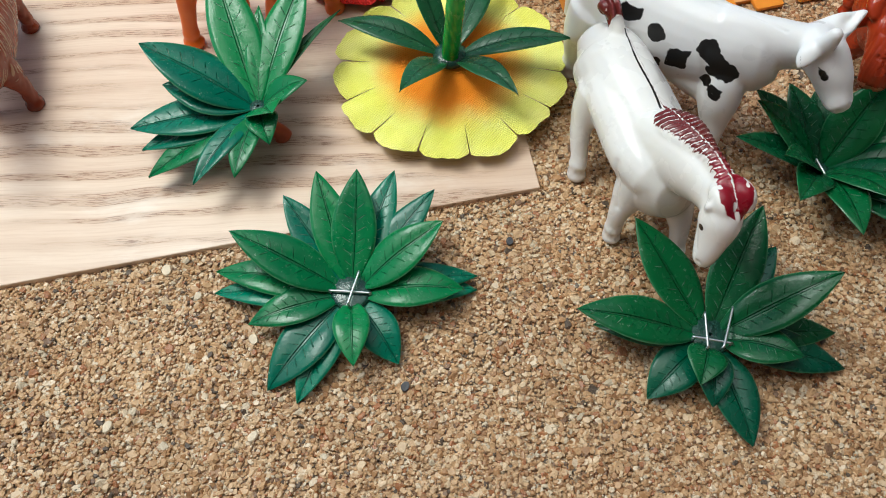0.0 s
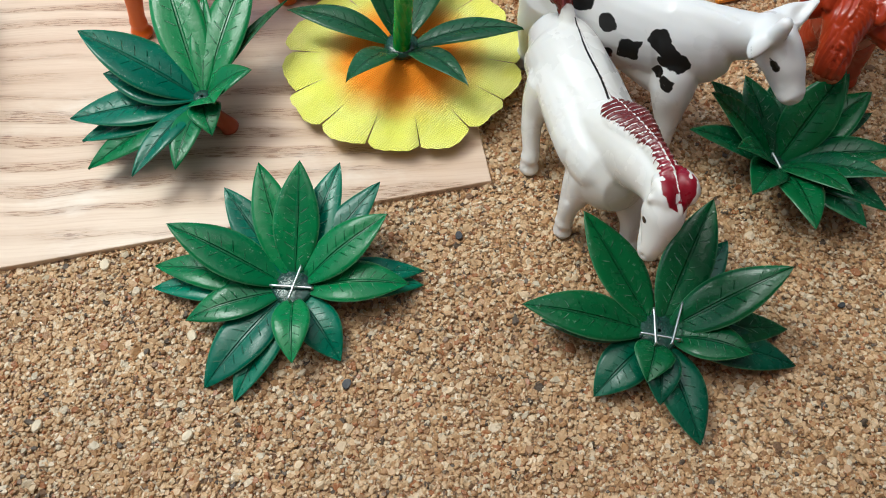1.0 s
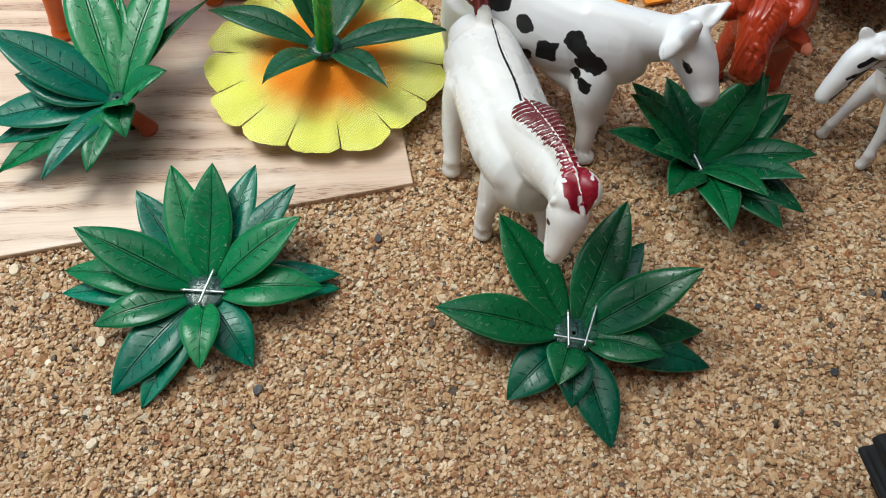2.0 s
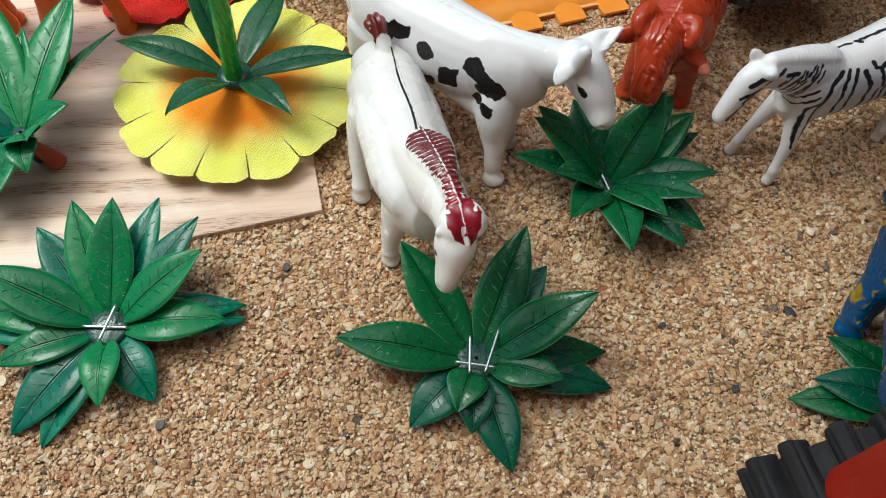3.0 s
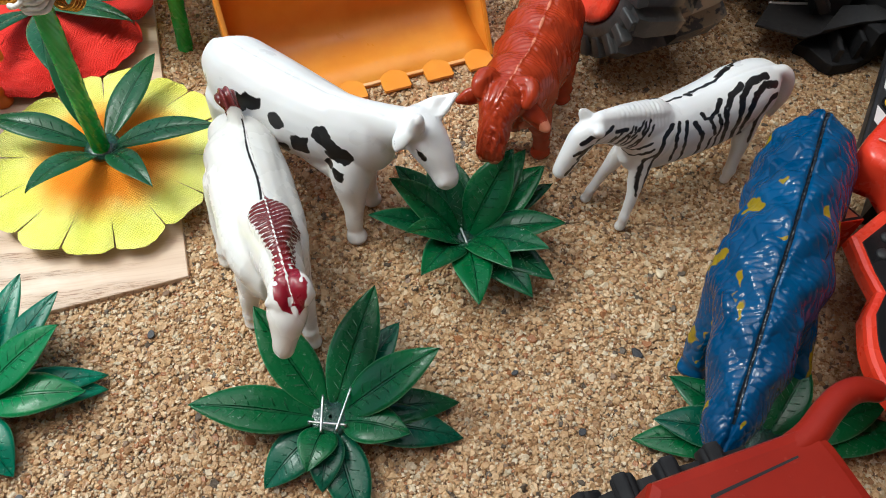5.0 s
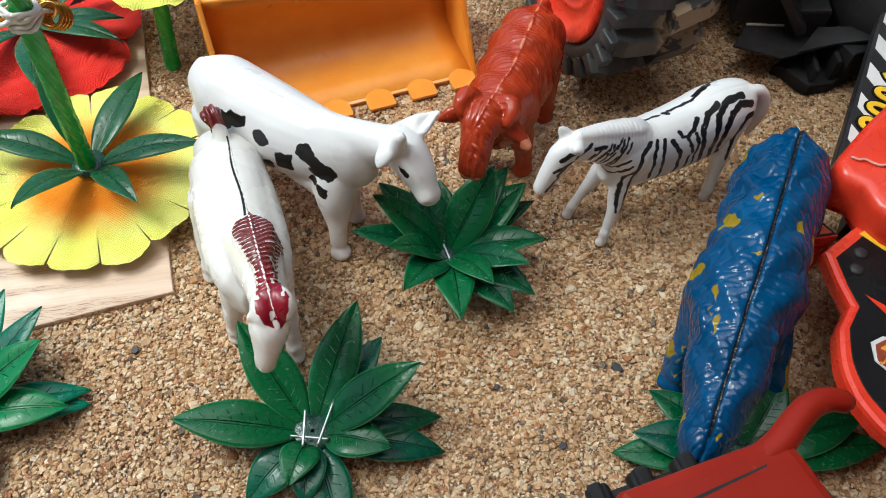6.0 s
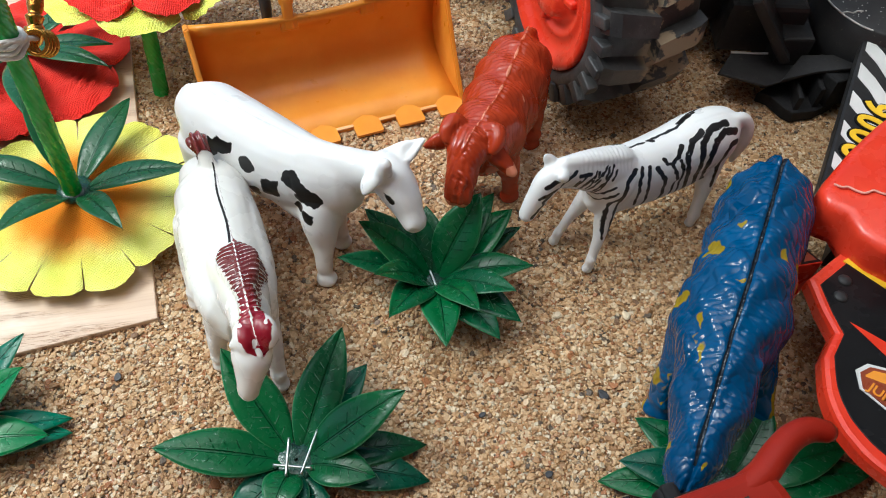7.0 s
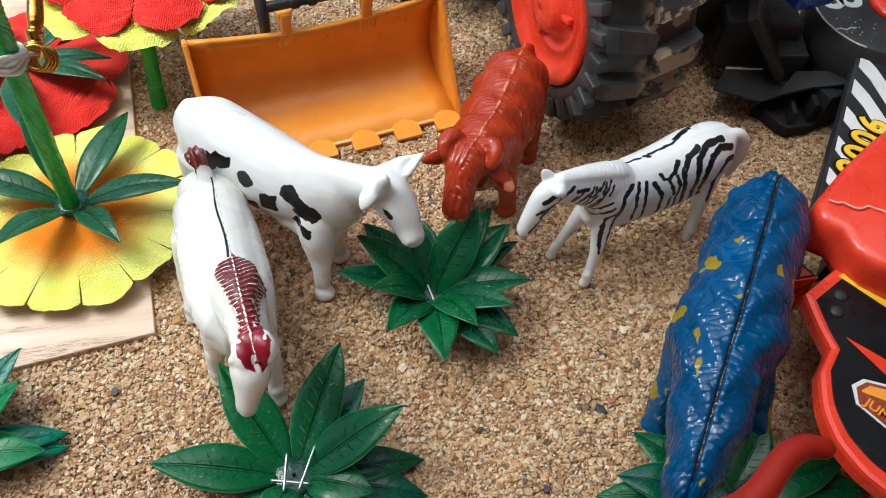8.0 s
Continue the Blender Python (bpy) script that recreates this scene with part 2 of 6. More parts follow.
shader(HUB).inputs["Transmission Weight"].default_value = 0.35
STEM = make_plastic("twisted green plastic", (0.010, 0.32, 0.040), (0.025, 0.46, 0.075), 0.2, 0.05, 300.0, 0.06, (0.25, 0.55, 0.25))
shader(STEM).inputs["Coat Weight"].default_value = 0.2
PEBBLE_DARK = make_plastic("dark pebble", (0.035, 0.036, 0.04), None, 0.5, 0.3, 800.0)
PEBBLE_PALE = make_plastic("pale pebble", (0.66, 0.55, 0.38), None, 0.5, 0.3, 800.0)


def make_tread():
    m = make_plastic("clay-smeared tyre rubber", (0.030, 0.030, 0.031), (0.075, 0.074, 0.073), 0.5, 0.4, 200.0, 0.5, (0.24, 0.22, 0.20))
    s = shader(m)
    old = s.inputs["Base Color"].links[0].from_socket
    geo = coords(m)
    at = node(m, "SeparateXYZ")
    link(m, geo, at.inputs[0])
    near = smooth(m, calc(m, "ABSOLUTE", calc(m, "SUBTRACT", at.outputs[2], 0.022)), 0.013, 0.0)
    clay = calc(m, "MULTIPLY", smooth(m, noise_of(m, 95.0, 5.0, 0.6), 0.475, 0.52), smooth(m, near, 0.1, 0.5))
    link(m, mix(m, calc(m, "MULTIPLY", clay, 0.85), old, (0.42, 0.32, 0.21)), s.inputs["Base Color"])
    link(m, calc(m, "ADD", 0.5, calc(m, "MULTIPLY", clay, 0.4)), s.inputs["Roughness"])
    return m


TREAD = make_tread()


def make_figure(name, base, base2, paint, paint2=(0.0, 0.0, 0.0), rough=0.34, relief=0.1, soft=0.13, worn=None, fresh=None):
    """Moulded toy plastic with two hand-painted colours, laid where the mesh says so."""
    m = make_plastic(name, base, base2, rough, relief, 140.0, 0.10, (0.42, 0.36, 0.28))
    s = shader(m)
    c = s.inputs["Base Color"].links[0].from_socket
    wob = calc(m, "MULTIPLY", calc(m, "SUBTRACT", noise_of(m, 900.0, 3.0), 0.5), 0.4)
    for key, colour in (("paint", paint), ("paint_two", paint2)):
        a = node(m, "Attribute", _name=key).outputs["Fac"]
        thin = 1.0 if key == "paint" else 0.6
        f = smooth(m, calc(m, "ADD", a, calc(m, "MULTIPLY", wob, thin)), -soft * thin, soft * thin)
        f = calc(m, "MULTIPLY", f, smooth(m, noise_of(m, 420.0, 4.0, 0.7), 0.26, 0.33))
        if fresh and key == "paint":
            along = node(m, "SeparateXYZ")
            link(m, coords(m), along.inputs[0])
            colour = mix(m, smooth(m, along.outputs[0], fresh[1], fresh[2]), colour, fresh[0])
        # paler on ridges: worn paint, and a pinkish highlight put into the colour
        if worn and key == "paint":
            ridge = smooth(m, node(m, "NewGeometry").outputs["Pointiness"], 0.515, 0.60)
            colour = mix(m, calc(m, "MULTIPLY", ridge, smooth(m, noise_of(m, 500.0, 3.0), 0.35, 0.60)), colour, worn)
        c = mix(m, f, c, colour)
    link(m, c, s.inputs["Base Color"])
    s.inputs["Subsurface Weight"].default_value = 0.12 if base[0] > 0.6 else 0.0
    s.inputs["Subsurface Radius"].default_value = (0.002, 0.0016, 0.0012)
    s.inputs["Subsurface Scale"].default_value = 1.0
    return m


COW_SKIN = make_figure("white toy plastic with black paint", (0.77, 0.78, 0.78), (0.80, 0.80, 0.80), (0.006, 0.006, 0.006))
FOAL_SKIN = make_figure("ivory toy plastic with maroon paint", (0.78, 0.77, 0.73), (0.81, 0.80, 0.765), (0.13, 0.012, 0.010), (0.02, 0.015, 0.012), 0.24, worn=(0.55, 0.16, 0.18), fresh=((0.24, 0.004, 0.016), 0.018, 0.028))
ZEBRA_SKIN = make_figure("white toy plastic with black stripes", (0.76, 0.76, 0.76), (0.79, 0.79, 0.78), (0.008, 0.008, 0.009))
OX_SKIN = make_figure("rust red toy plastic", (0.35, 0.034, 0.008), (0.42, 0.046, 0.012), (0.66, 0.22, 0.12), (0.6, 0.3, 0.2), 0.18, 0.15)
BLUE_SKIN = make_figure("blue painted toy plastic", (0.0005, 0.048, 0.135), (0.001, 0.076, 0.205), (0.30, 0.21, 0.012), (0.012, 0.016, 0.022), 0.13, 0.03)
shader(BLUE_SKIN).inputs["Specular IOR Level"].default_value = 0.40


# ---- mesh helpers ----
def part(name, bm, mat, parent=None, label="", smooth_faces=True):
    """One bmesh as one mesh object, under a thing or a part."""
    me = bpy.data.meshes.new(name)
    bmesh.ops.recalc_face_normals(bm, faces=bm.faces[:])
    bm.to_mesh(me)
    bm.free()
    if smooth_faces:
        me.polygons.foreach_set("use_smooth", [True] * len(me.polygons))
    me.materials.append(mat)
    ob = new(name, me)
    ob.parent = parent
    if label:
        ob["label"] = label
    return ob


def thing(name, label, category, at=(0, 0, 0), turn=0.0, group="", kind=""):
    ob = new(name)
    ob.empty_display_size = 0.005
    ob.matrix_world = pose(at[0] * MM, at[1] * MM, at[2] * MM, 0, 0, turn)
    return tagged(ob, label, category, group, kind)


def box(bm, lo, hi, bevel=0.3, m=None):
    """A bevelled box between two corners, in millimetres."""
    lo, hi = Vector(lo) * MM, Vector(hi) * MM
    made = bmesh.ops.create_cube(bm, size=1.0, matrix=Matrix.Translation((lo + hi) / 2) @ Matrix.Diagonal((*(hi - lo), 1)))
    vs = made["verts"]
    if bevel:
        es = list({e for v in vs for e in v.link_edges})
        out = bmesh.ops.bevel(bm, geom=es, offset=bevel * MM, segments=2, affect="EDGES", profile=0.6)
        vs = list({v for f in out["faces"] for v in f.verts} | {v for v in vs if v.is_valid})
    if m is not None:
        bmesh.ops.transform(bm, matrix=m, verts=vs)
    return vs


def loft(bm, secs, side=(0, 1, 0), n=14, scale=MM):
    """A closed tube through sections (x, y, z, half width along side, half width across), with domed ends."""
    side = Vector(side).normalized()
    if len(secs) > 2:
        finer = []
        for k in range(len(secs) - 1):
            p0, p1, p2, p3 = (np.array(secs[min(max(j, 0), len(secs) - 1)], float) for j in (k - 1, k, k + 1, k + 2))
            for t in (0.0, 0.25, 0.5, 0.75):
                q = 0.5 * (2 * p1 + (p2 - p0) * t + (2 * p0 - 5 * p1 + 4 * p2 - p3) * t * t + (3 * p1 - p0 - 3 * p2 + p3) * t ** 3)
                q[3:] = np.maximum(q[3:], 0.3)
                finer.append(tuple(float(v) for v in q))
        secs = finer + [tuple(secs[-1])]
    pts = [Vector(s[:3]) for s in secs]
    rings = []
    frames = []
    for k, p in enumerate(pts):
        t = (pts[min(k + 1, len(pts) - 1)] - pts[max(k - 1, 0)]).normalized()
        up = t.cross(side).normalized()
        frames.append((t, up.cross(t).normalized(), up))
    full = []
    r0, r1 = min(secs[0][3:5]), min(secs[-1][3:5])
    t, s, u = frames[0]
    full.append((pts[0] - t * r0 * 0.55, s, u, secs[0][3] * 0.62, secs[0][4] * 0.62))
    for p, (t, s, u), sec in zip(pts, frames, secs):
        full.append((p, s, u, sec[3], sec[4]))
    t, s, u = frames[-1]
    full.append((pts[-1] + t * r1 * 0.55, s, u, secs[-1][3] * 0.62, secs[-1][4] * 0.62))
    for p, s, u, a, b in full:
        rings.append([bm.verts.new((p + s * (a * math.cos(2 * math.pi * i / n)) + u * (b * math.sin(2 * math.pi * i / n))) * scale) for i in range(n)])
    for ra, rb in zip(rings, rings[1:]):
        for i in range(n):
            bm.faces.new((ra[i], ra[(i + 1) % n], rb[(i + 1) % n], rb[i]))
    a = bm.verts.new((pts[0] - frames[0][0] * r0 * 0.75) * scale)
    b = bm.verts.new((pts[-1] + frames[-1][0] * r1 * 0.75) * scale)
    for i in range(n):
        bm.faces.new((rings[0][(i + 1) % n], rings[0][i], a))
        bm.faces.new((rings[-1][i], rings[-1][(i + 1) % n], b))


def spin(bm, profile, n=48, close=True):
    """A ring swept round the z axis from a profile of (radius, z), in millimetres."""
    rings = [[bm.verts.new((r * MM * math.cos(2 * math.pi * i / n), r * MM * math.sin(2 * math.pi * i / n), z * MM)) for i in range(n)] for r, z in profile]
    pairs = list(zip(rings, rings[1:])) + ([(rings[-1], rings[0])] if close else [])
    for ra, rb in pairs:
        for i in range(n):
            bm.faces.new((ra[i], ra[(i + 1) % n], rb[(i + 1) % n], rb[i]))


def prism(bm, outline, z0, z1, bevel=0.4):
    """An upright slab over an outline of (x, y), in millimetres."""
    vs = [bm.verts.new((x * MM, y * MM, z0 * MM)) for x, y in outline]
    f = bm.faces.new(vs)
    out = bmesh.ops.extrude_face_region(bm, geom=[f])
    top = [g for g in out["geom"] if isinstance(g, bmesh.types.BMVert)]
    bmesh.ops.translate(bm, verts=top, vec=(0, 0, (z1 - z0) * MM))
    if bevel:
        es = [e for e in bm.edges if all(abs(v.co.z - z1 * MM) < 1e-7 for v in e.verts)]
        bmesh.ops.bevel(bm, geom=es, offset=bevel * MM, segments=2, affect="EDGES", profile=0.6)


def rounded(points, steps=5):
    """A smooth curve through points in the plane."""
    out = []
    for k in range(len(points) - 1):
        p0, p1, p2, p3 = (np.array(points[min(max(j, 0), len(points) - 1)], float) for j in (k - 1, k, k + 1, k + 2))
        for i in range(steps):
            t = i / steps
            q = 0.5 * (2 * p1 + (p2 - p0) * t + (2 * p0 - 5 * p1 + 4 * p2 - p3) * t * t + (3 * p1 - p0 - 3 * p2 + p3) * t ** 3)
            out.append((float(q[0]), float(q[1])))
    return out + [tuple(points[-1])]


def tube(bm, path, radius, n=10):
    """A round bar along a path of (x, y, z), in millimetres."""
    pts = [Vector(p) for p in path]
    d = (pts[-1] - pts[0]).normalized()
    side = Vector((0, 0, 1)) if abs(d.z) < 0.8 else Vector((1, 0, 0))
    loft(bm, [(*p, radius, radius) for p in pts], side=side, n=n)


def lettering(name, words, size, mat, parent, at, turn, weight=0.0, deep=0.12, space=1.0):
    """Raised print in the built-in font, in millimetres."""
    font = bpy.data.curves.new(name, "FONT")
    font.body, font.size, font.extrude, font.offset, font.space_character = words, size * MM, deep * MM, weight * MM, space
    flat = new(name, font)
    bpy.context.view_layer.update()
    me = bpy.data.meshes.new_from_object(flat.evaluated_get(bpy.context.evaluated_depsgraph_get()))
    bpy.data.objects.remove(flat)
    me.materials.clear()
    me.materials.append(mat)
    ob = new(name, me)
    ob.parent = parent
    ob.location = Vector(at) * MM
    ob.rotation_euler.z = radians(turn)
    return ob


# ---- ground ----
def ground():
    bm = bmesh.new()
    bmesh.ops.create_grid(bm, x_segments=8, y_segments=8, size=0.90)
    ob = part("ground", bm, SAND)
    ob.location = (0.07, 0.10, -0.0009)
    tagged(ob, "bed of coarse damp tan sand with mixed grains", "sand", kind="structure")


ground()


def wall(name, lo, hi):
    bm = bmesh.new()
    box(bm, lo, hi, 3.0)
    tagged(part(name, bm, SHADE_WALL, smooth_faces=False), "plain taupe unseen wall added to block skylight", "wall", kind="structure")


# unseen walls, added to cut skylight and reflections from south and east
wall("wall_south", (-800, -240, -2), (560, -160, 1250))
wall("wall_east", (560, -240, -2), (640, 1000, 1250))
CORNER, FRONT, BACK = Vector((25.5, 86.0)), radians(190.3), radians(98.0)
ALONG = Vector((math.cos(FRONT), math.sin(FRONT)))
INTO = Vector((math.cos(BACK), math.sin(BACK)))


def grains():
    """Sand grains lying loose on the bed, leaving out what the board covers."""
    rng = np.random.default_rng(5)
    step = 0.62
    gx, gy = np.meshgrid(np.arange(-112, 262, step), np.arange(2, 236, step))
    x, y = gx.ravel(), gy.ravel()
    x = x + rng.uniform(-0.45, 0.45, x.size)
    y = y + rng.uniform(-0.55, 0.55, y.size)
    dx, dy = x - CORNER.x, y - CORNER.y
    det = ALONG.x * INTO.y - ALONG.y * INTO.x
    u = (dx * INTO.y - dy * INTO.x) / det
    v = (ALONG.x * dy - ALONG.y * dx) / det
    keep = ~((u > 0.3) & (v > 0.3)) & (y < 170 + 0.5 * (x + 40)) & (y < 4 + 3.0 * (272 - x))
    keep &= ~((x < -20) & (y > 95))
    x, y = x[keep], y[keep]
    count = x.size
    kind = rng.random(count)
    size = np.where(kind < 0.05, rng.uniform(0.85, 1.30, count), np.where(kind < 0.30, rng.uniform(0.52, 0.85, count), rng.uniform(0.28, 0.52, count)))
    z = -0.30 - 0.18 * np.maximum(size - 0.5, 0) + 0.20 * np.sin(x * 0.11 + 1.3 * np.sin(y * 0.07)) * np.cos(y * 0.13) + rng.uniform(-0.26, 0.18, count)
    turns = np.arange(6) * math.pi / 3
    base = np.concatenate([np.stack([0.72 * np.cos(turns), 0.72 * np.sin(turns), np.full(6, 0.42)], 1), np.stack([np.cos(turns + 0.4), np.sin(turns + 0.4), np.full(6, -0.45)], 1)])
    tris = [(0, 1, 2), (0, 2, 3), (0, 3, 4), (0, 4, 5)]
    for k in range(6):
        tris += [(k, 6 + k, (k + 1) % 6), ((k + 1) % 6, 6 + k, 6 + (k + 1) % 6)]
    spin_by, lean = rng.uniform(0, 2 * math.pi, count), rng.normal(0, 0.15, (count, 2))
    q = np.stack([np.cos(spin_by / 2), lean[:, 0], lean[:, 1], np.sin(spin_by / 2)], 1)
    q /= np.linalg.norm(q, axis=1, keepdims=True)
    a, b, c, d = q.T
    rot = np.stack([np.stack([1 - 2 * (c * c + d * d), 2 * (b * c - a * d), 2 * (b * d + a * c)], 1),
                    np.stack([2 * (b * c + a * d), 1 - 2 * (b * b + d * d), 2 * (c * d - a * b)], 1),
                    np.stack([2 * (b * d - a * c), 2 * (c * d + a * b), 1 - 2 * (b * b + c * c)], 1)], 1)
    shape = base[None] * rng.uniform(0.70, 1.30, (count, 1, 3)) * rng.uniform(0.66, 1.24, (count, 12, 1)) * np.array([1.0, 1.0, 0.6])
    pts = np.einsum("nij,nkj->nki", rot, shape) * size[:, None, None]
    pts += np.stack([x, y, z], 1)[:, None, :]
    verts = (pts.reshape(-1, 3) * MM).astype(np.float32)
    faces = (np.array(tris)[None] + 12 * np.arange(count)[:, None, None]).reshape(-1).astype(np.int32)
    me = bpy.data.meshes.new("sand_grains")
    me.vertices.add(len(verts))
    me.vertices.foreach_set("co", verts.ravel())
    me.loops.add(len(faces))
    me.loops.foreach_set("vertex_index", faces)
    me.polygons.add(len(faces) // 3)
    me.polygons.foreach_set("loop_start", np.arange(0, len(faces), 3, dtype=np.int32))
    me.polygons.foreach_set("use_smooth", np.zeros(len(faces) // 3, dtype=bool))
    me.update(calc_edges=True)
    me.materials.append(GRAIN)
    tagged(new("sand_grains", me), "loose coarse grains of tan, brown and clear quartz sand", "sand", kind="stuff")


grains()


def pebble(x, y, r, mat, label):
    bm = bmesh.new()
    bmesh.ops.create_icosphere(bm, subdivisions=2, radius=r * MM)
    for v in bm.verts:
        v.co *= 1 + 0.45 * noise.noise(v.co * 700 + Vector((x, y, 0)))
        v.co.z = min(v.co.z * 0.6, 0.3 * r * MM)
        v.co.x *= 1.3
    ob = part("pebble", bm, mat, smooth_faces=False)
    ob.location = (x * MM, y * MM, 0.22 * r * MM)
    ob.rotation_euler.z = x
    tagged(ob, label, "pebble", "pebbles on the sand")


for px, py, pr in ((131, 52, 1.25), (17, 71.5, 0.9), (-8, 36, 0.9), (62, 8, 1.0), (113.5, 35, 0.8), (101, 51, 0.7)):
    pebble(px, py, pr, PEBBLE_DARK, "small dark grey pebble lying on the sand")
for px, py, pr in ((-42, 48, 1.1), (-40, 26, 1.0), (-64, 66, 1.2), (-71, 29, 1.1), (143, 73, 1.0)):
    pebble(px, py, pr, PEBBLE_PALE, "small pale quartz pebble lying on the sand")


def board():
    bm = bmesh.new()
    lean = BACK - (FRONT - math.pi)
    reach = Vector((math.cos(lean), math.sin(lean))) * 210
    prism(bm, [(0, 0), (reach.x, reach.y), (reach.x - 230, reach.y), (-230, 0)], -2.0, 1.2, 0.3)
    ob = part("board", bm, WOOD, smooth_faces=False)
    ob.matrix_world = pose(CORNER.x * MM, CORNER.y * MM, 0, 0, 0, math.degrees(FRONT) - 180)
    tagged(ob, "thin pale oak-grained wooden board half sunk in the sand", "board")


board()


# ---- plastic plants ----
def leaf_bm(base, tip, width, arch=2.0, thick=0.45):
    """A lance-shaped moulded blade from base to tip, in millimetres, folded a little along its rib."""
    bm = bmesh.new()
    uv = bm.loops.layers.uv.new("UVMap")
    base, tip = Vector(base), Vector(tip)
    d = (tip - base)
    length = d.length
    d.normalize()
    side = d.cross(Vector((0, 0, 1))).normalized()
    up = side.cross(d).normalized()
    nu, nv = 18, 10
    grid = {}
    for lay in (0, 1):
        for i in range(nu + 1):
            s = i / nu
            w = 0.40 * width * math.sin(math.pi * min(1.0, 0.05 + 0.95 * s ** 0.95)) ** 0.88
            mid = base + d * (length * s) + up * (arch * 4 * s * (1 - s))
            for j in range(nv + 1):
                v = 2 * j / nv - 1
                lift = 0.42 * abs(v) ** 1.1 * w - 0.34 * w * v * v + 0.16 * math.sin(7 * s + 2.4 * v + length)
                p = mid + side * (v * w) + up * (lift - lay * thick * (1 - 0.75 * abs(v)))
                grid[lay, i, j] = (bm.verts.new(p * MM), (s, (v + 1) / 2))
    def quad(*keys):
        f = bm.faces.new([grid[k][0] for k in keys])
        for lp, k in zip(f.loops, keys):
            lp[uv].uv = grid[k][1]
    for i in range(nu):
        for j in range(nv):
            quad((0, i, j), (0, i + 1, j), (0, i + 1, j + 1), (0, i, j + 1))
            quad((1, i, j), (1, i, j + 1), (1, i + 1, j + 1), (1, i + 1, j))
        quad((0, i, 0), (1, i, 0), (1, i + 1, 0), (0, i + 1, 0))
        quad((0, i, nv), (0, i + 1, nv), (1, i + 1, nv), (1, i, nv))
    bmesh.ops.remove_doubles(bm, verts=[v for v in bm.verts], dist=1e-6)
    return bm


def plant(label, hub, leaves, staples=(), mats=(LEAF,), hub_r=4.6):
    """A rosette: blades as (tip x, y, z, width, arch, which material) round a clear hub at hub."""
    hub = Vector(hub)
    top = thing("plastic_plant", label, "plastic plant", hub, 0, "plastic plants")
    for x, y, z, width, arch, which in leaves:
        tip = Vector((x, y, z)) - hub
        flat = Vector((tip.x, tip.y, 0)).normalized()
        base = flat * (hub_r * 0.55) + Vector((0, 0, min(max(tip.z, -2.0), 5.0) * 0.12 - 0.3))
        part("leaf", leaf_bm(base, tip, width * 1.12, arch), mats[which], top)
    bm = bmesh.new()
    spin(bm, [(0.4, 0.9), (hub_r * 0.85, 1.0), (hub_r, 0.6), (hub_r, -0.8), (hub_r * 0.6, -hub.z * 0.8), (0.4, -hub.z)], 24, False)
    part("hub", bm, HUB, top, "clear dark green plastic hub")
    for x0, y0, x1, y1, z in staples:
        bm = bmesh.new()
        a, b = Vector((x0, y0, z)) - hub, Vector((x1, y1, z)) - hub
        d = (b - a).normalized()
        tube(bm, [a - Vector((0, 0, 1.6)), a, a + d * 0.3 + Vector((0, 0, 0.15)), b - d * 0.3 + Vector((0, 0, 0.15)), b, b - Vector((0, 0, 1.6))], 0.27, 8)
        part("staple", bm, STEEL, top, "bright wire staple")
    return top


# rosette lying on the sand before the board
plant("green plastic leaf rosette with crossed staples, on the sand", (-19.9, 57.1, 4.0), [
    (-51.5, 59.0, 1.8, 9.5, 1.5, 1), (8.6, 58.4, 0.8, 10.0, 2.0, 1), (8.8, 61.4, 2.0, 9.0, 2.4, 1),
    (-37.7, 35.8, 0.6, 12.5, 2.0, 1), (-31.2, 32.8, 0.4, 9.5, 1.2, 1), (-9.4, 40.8, 0.8, 10.5, 2.0, 1),
    (-51.0, 63.4, 4.0, 10.5, 2.4, 0), (-42.4, 49.8, 4.2, 10.0, 2.0, 0), (-35.4, 78.6, 12.0, 10.0, 0.6, 1),
    (-9.8, 84.6, 12.0, 10.0, 0.6, 1), (-0.6, 78.6, 12.5, 9.5, 0.5, 1),
    (-27.7, 83.4, 14.5, 10.5, 0.4, 0), (-18.0, 81.8, 17.0, 11.5, 0.4, 0), (1.2, 69.2, 14.0, 11.5, 1.0, 0),
    (-46.2, 68.2, 14.0, 12.0, 0.8, 0), (5.4, 56.4, 5.5, 11.5, 2.2, 0), (-18.6, 38.4, 6.5, 9.0, 2.5, 0),
], [(-24.4, 56.9, -15.6, 56.0, 5.5), (-18.0, 60.6, -20.2, 53.0, 6.8)], (LEAF, LEAF_TEAL))

# rosette under the grazing calf
plant("green plastic leaf rosette with three staples, on the sand", (58.0, 44.0, 4.0), [
    (87.0, 45.0, 1.2, 9.5, 2.0, 0), (86.6, 36.6, 1.2, 11.0, 2.0, 1), (33.6, 48.2, 2.4, 10.5, 2.2, 0),
    (43.0, 31.2, 1.4, 11.0, 2.2, 1), (63.0, 20.4, 1.6, 11.0, 1.6, 1), (75.4, 63.0, 9.0, 10.0, 1.0, 1),
    (43.4, 68.0, 15.0, 12.0, 0.4, 0), (70.6, 68.2, 18.0, 12.0, 0.4, 0), (82.6, 50.6, 19.5, 12.0, 0.8, 0),
    (28.8, 48.2, 11.0, 12.0, 1.4, 0), (74.8, 36.6, 9.0, 10.5, 1.8, 0), (55.4, 27.8, 5.0, 9.0, 2.0, 1), (52.6, 31.6, 8.0, 9.5, 2.2, 0),
], [(56.9, 47.8, 56.0, 40.1, 7.4), (63.0, 48.7, 59.3, 40.0, 7.6), (53.6, 42.6, 61.2, 40.9, 7.0)], (LEAF_MID, LEAF_MID_TEAL))

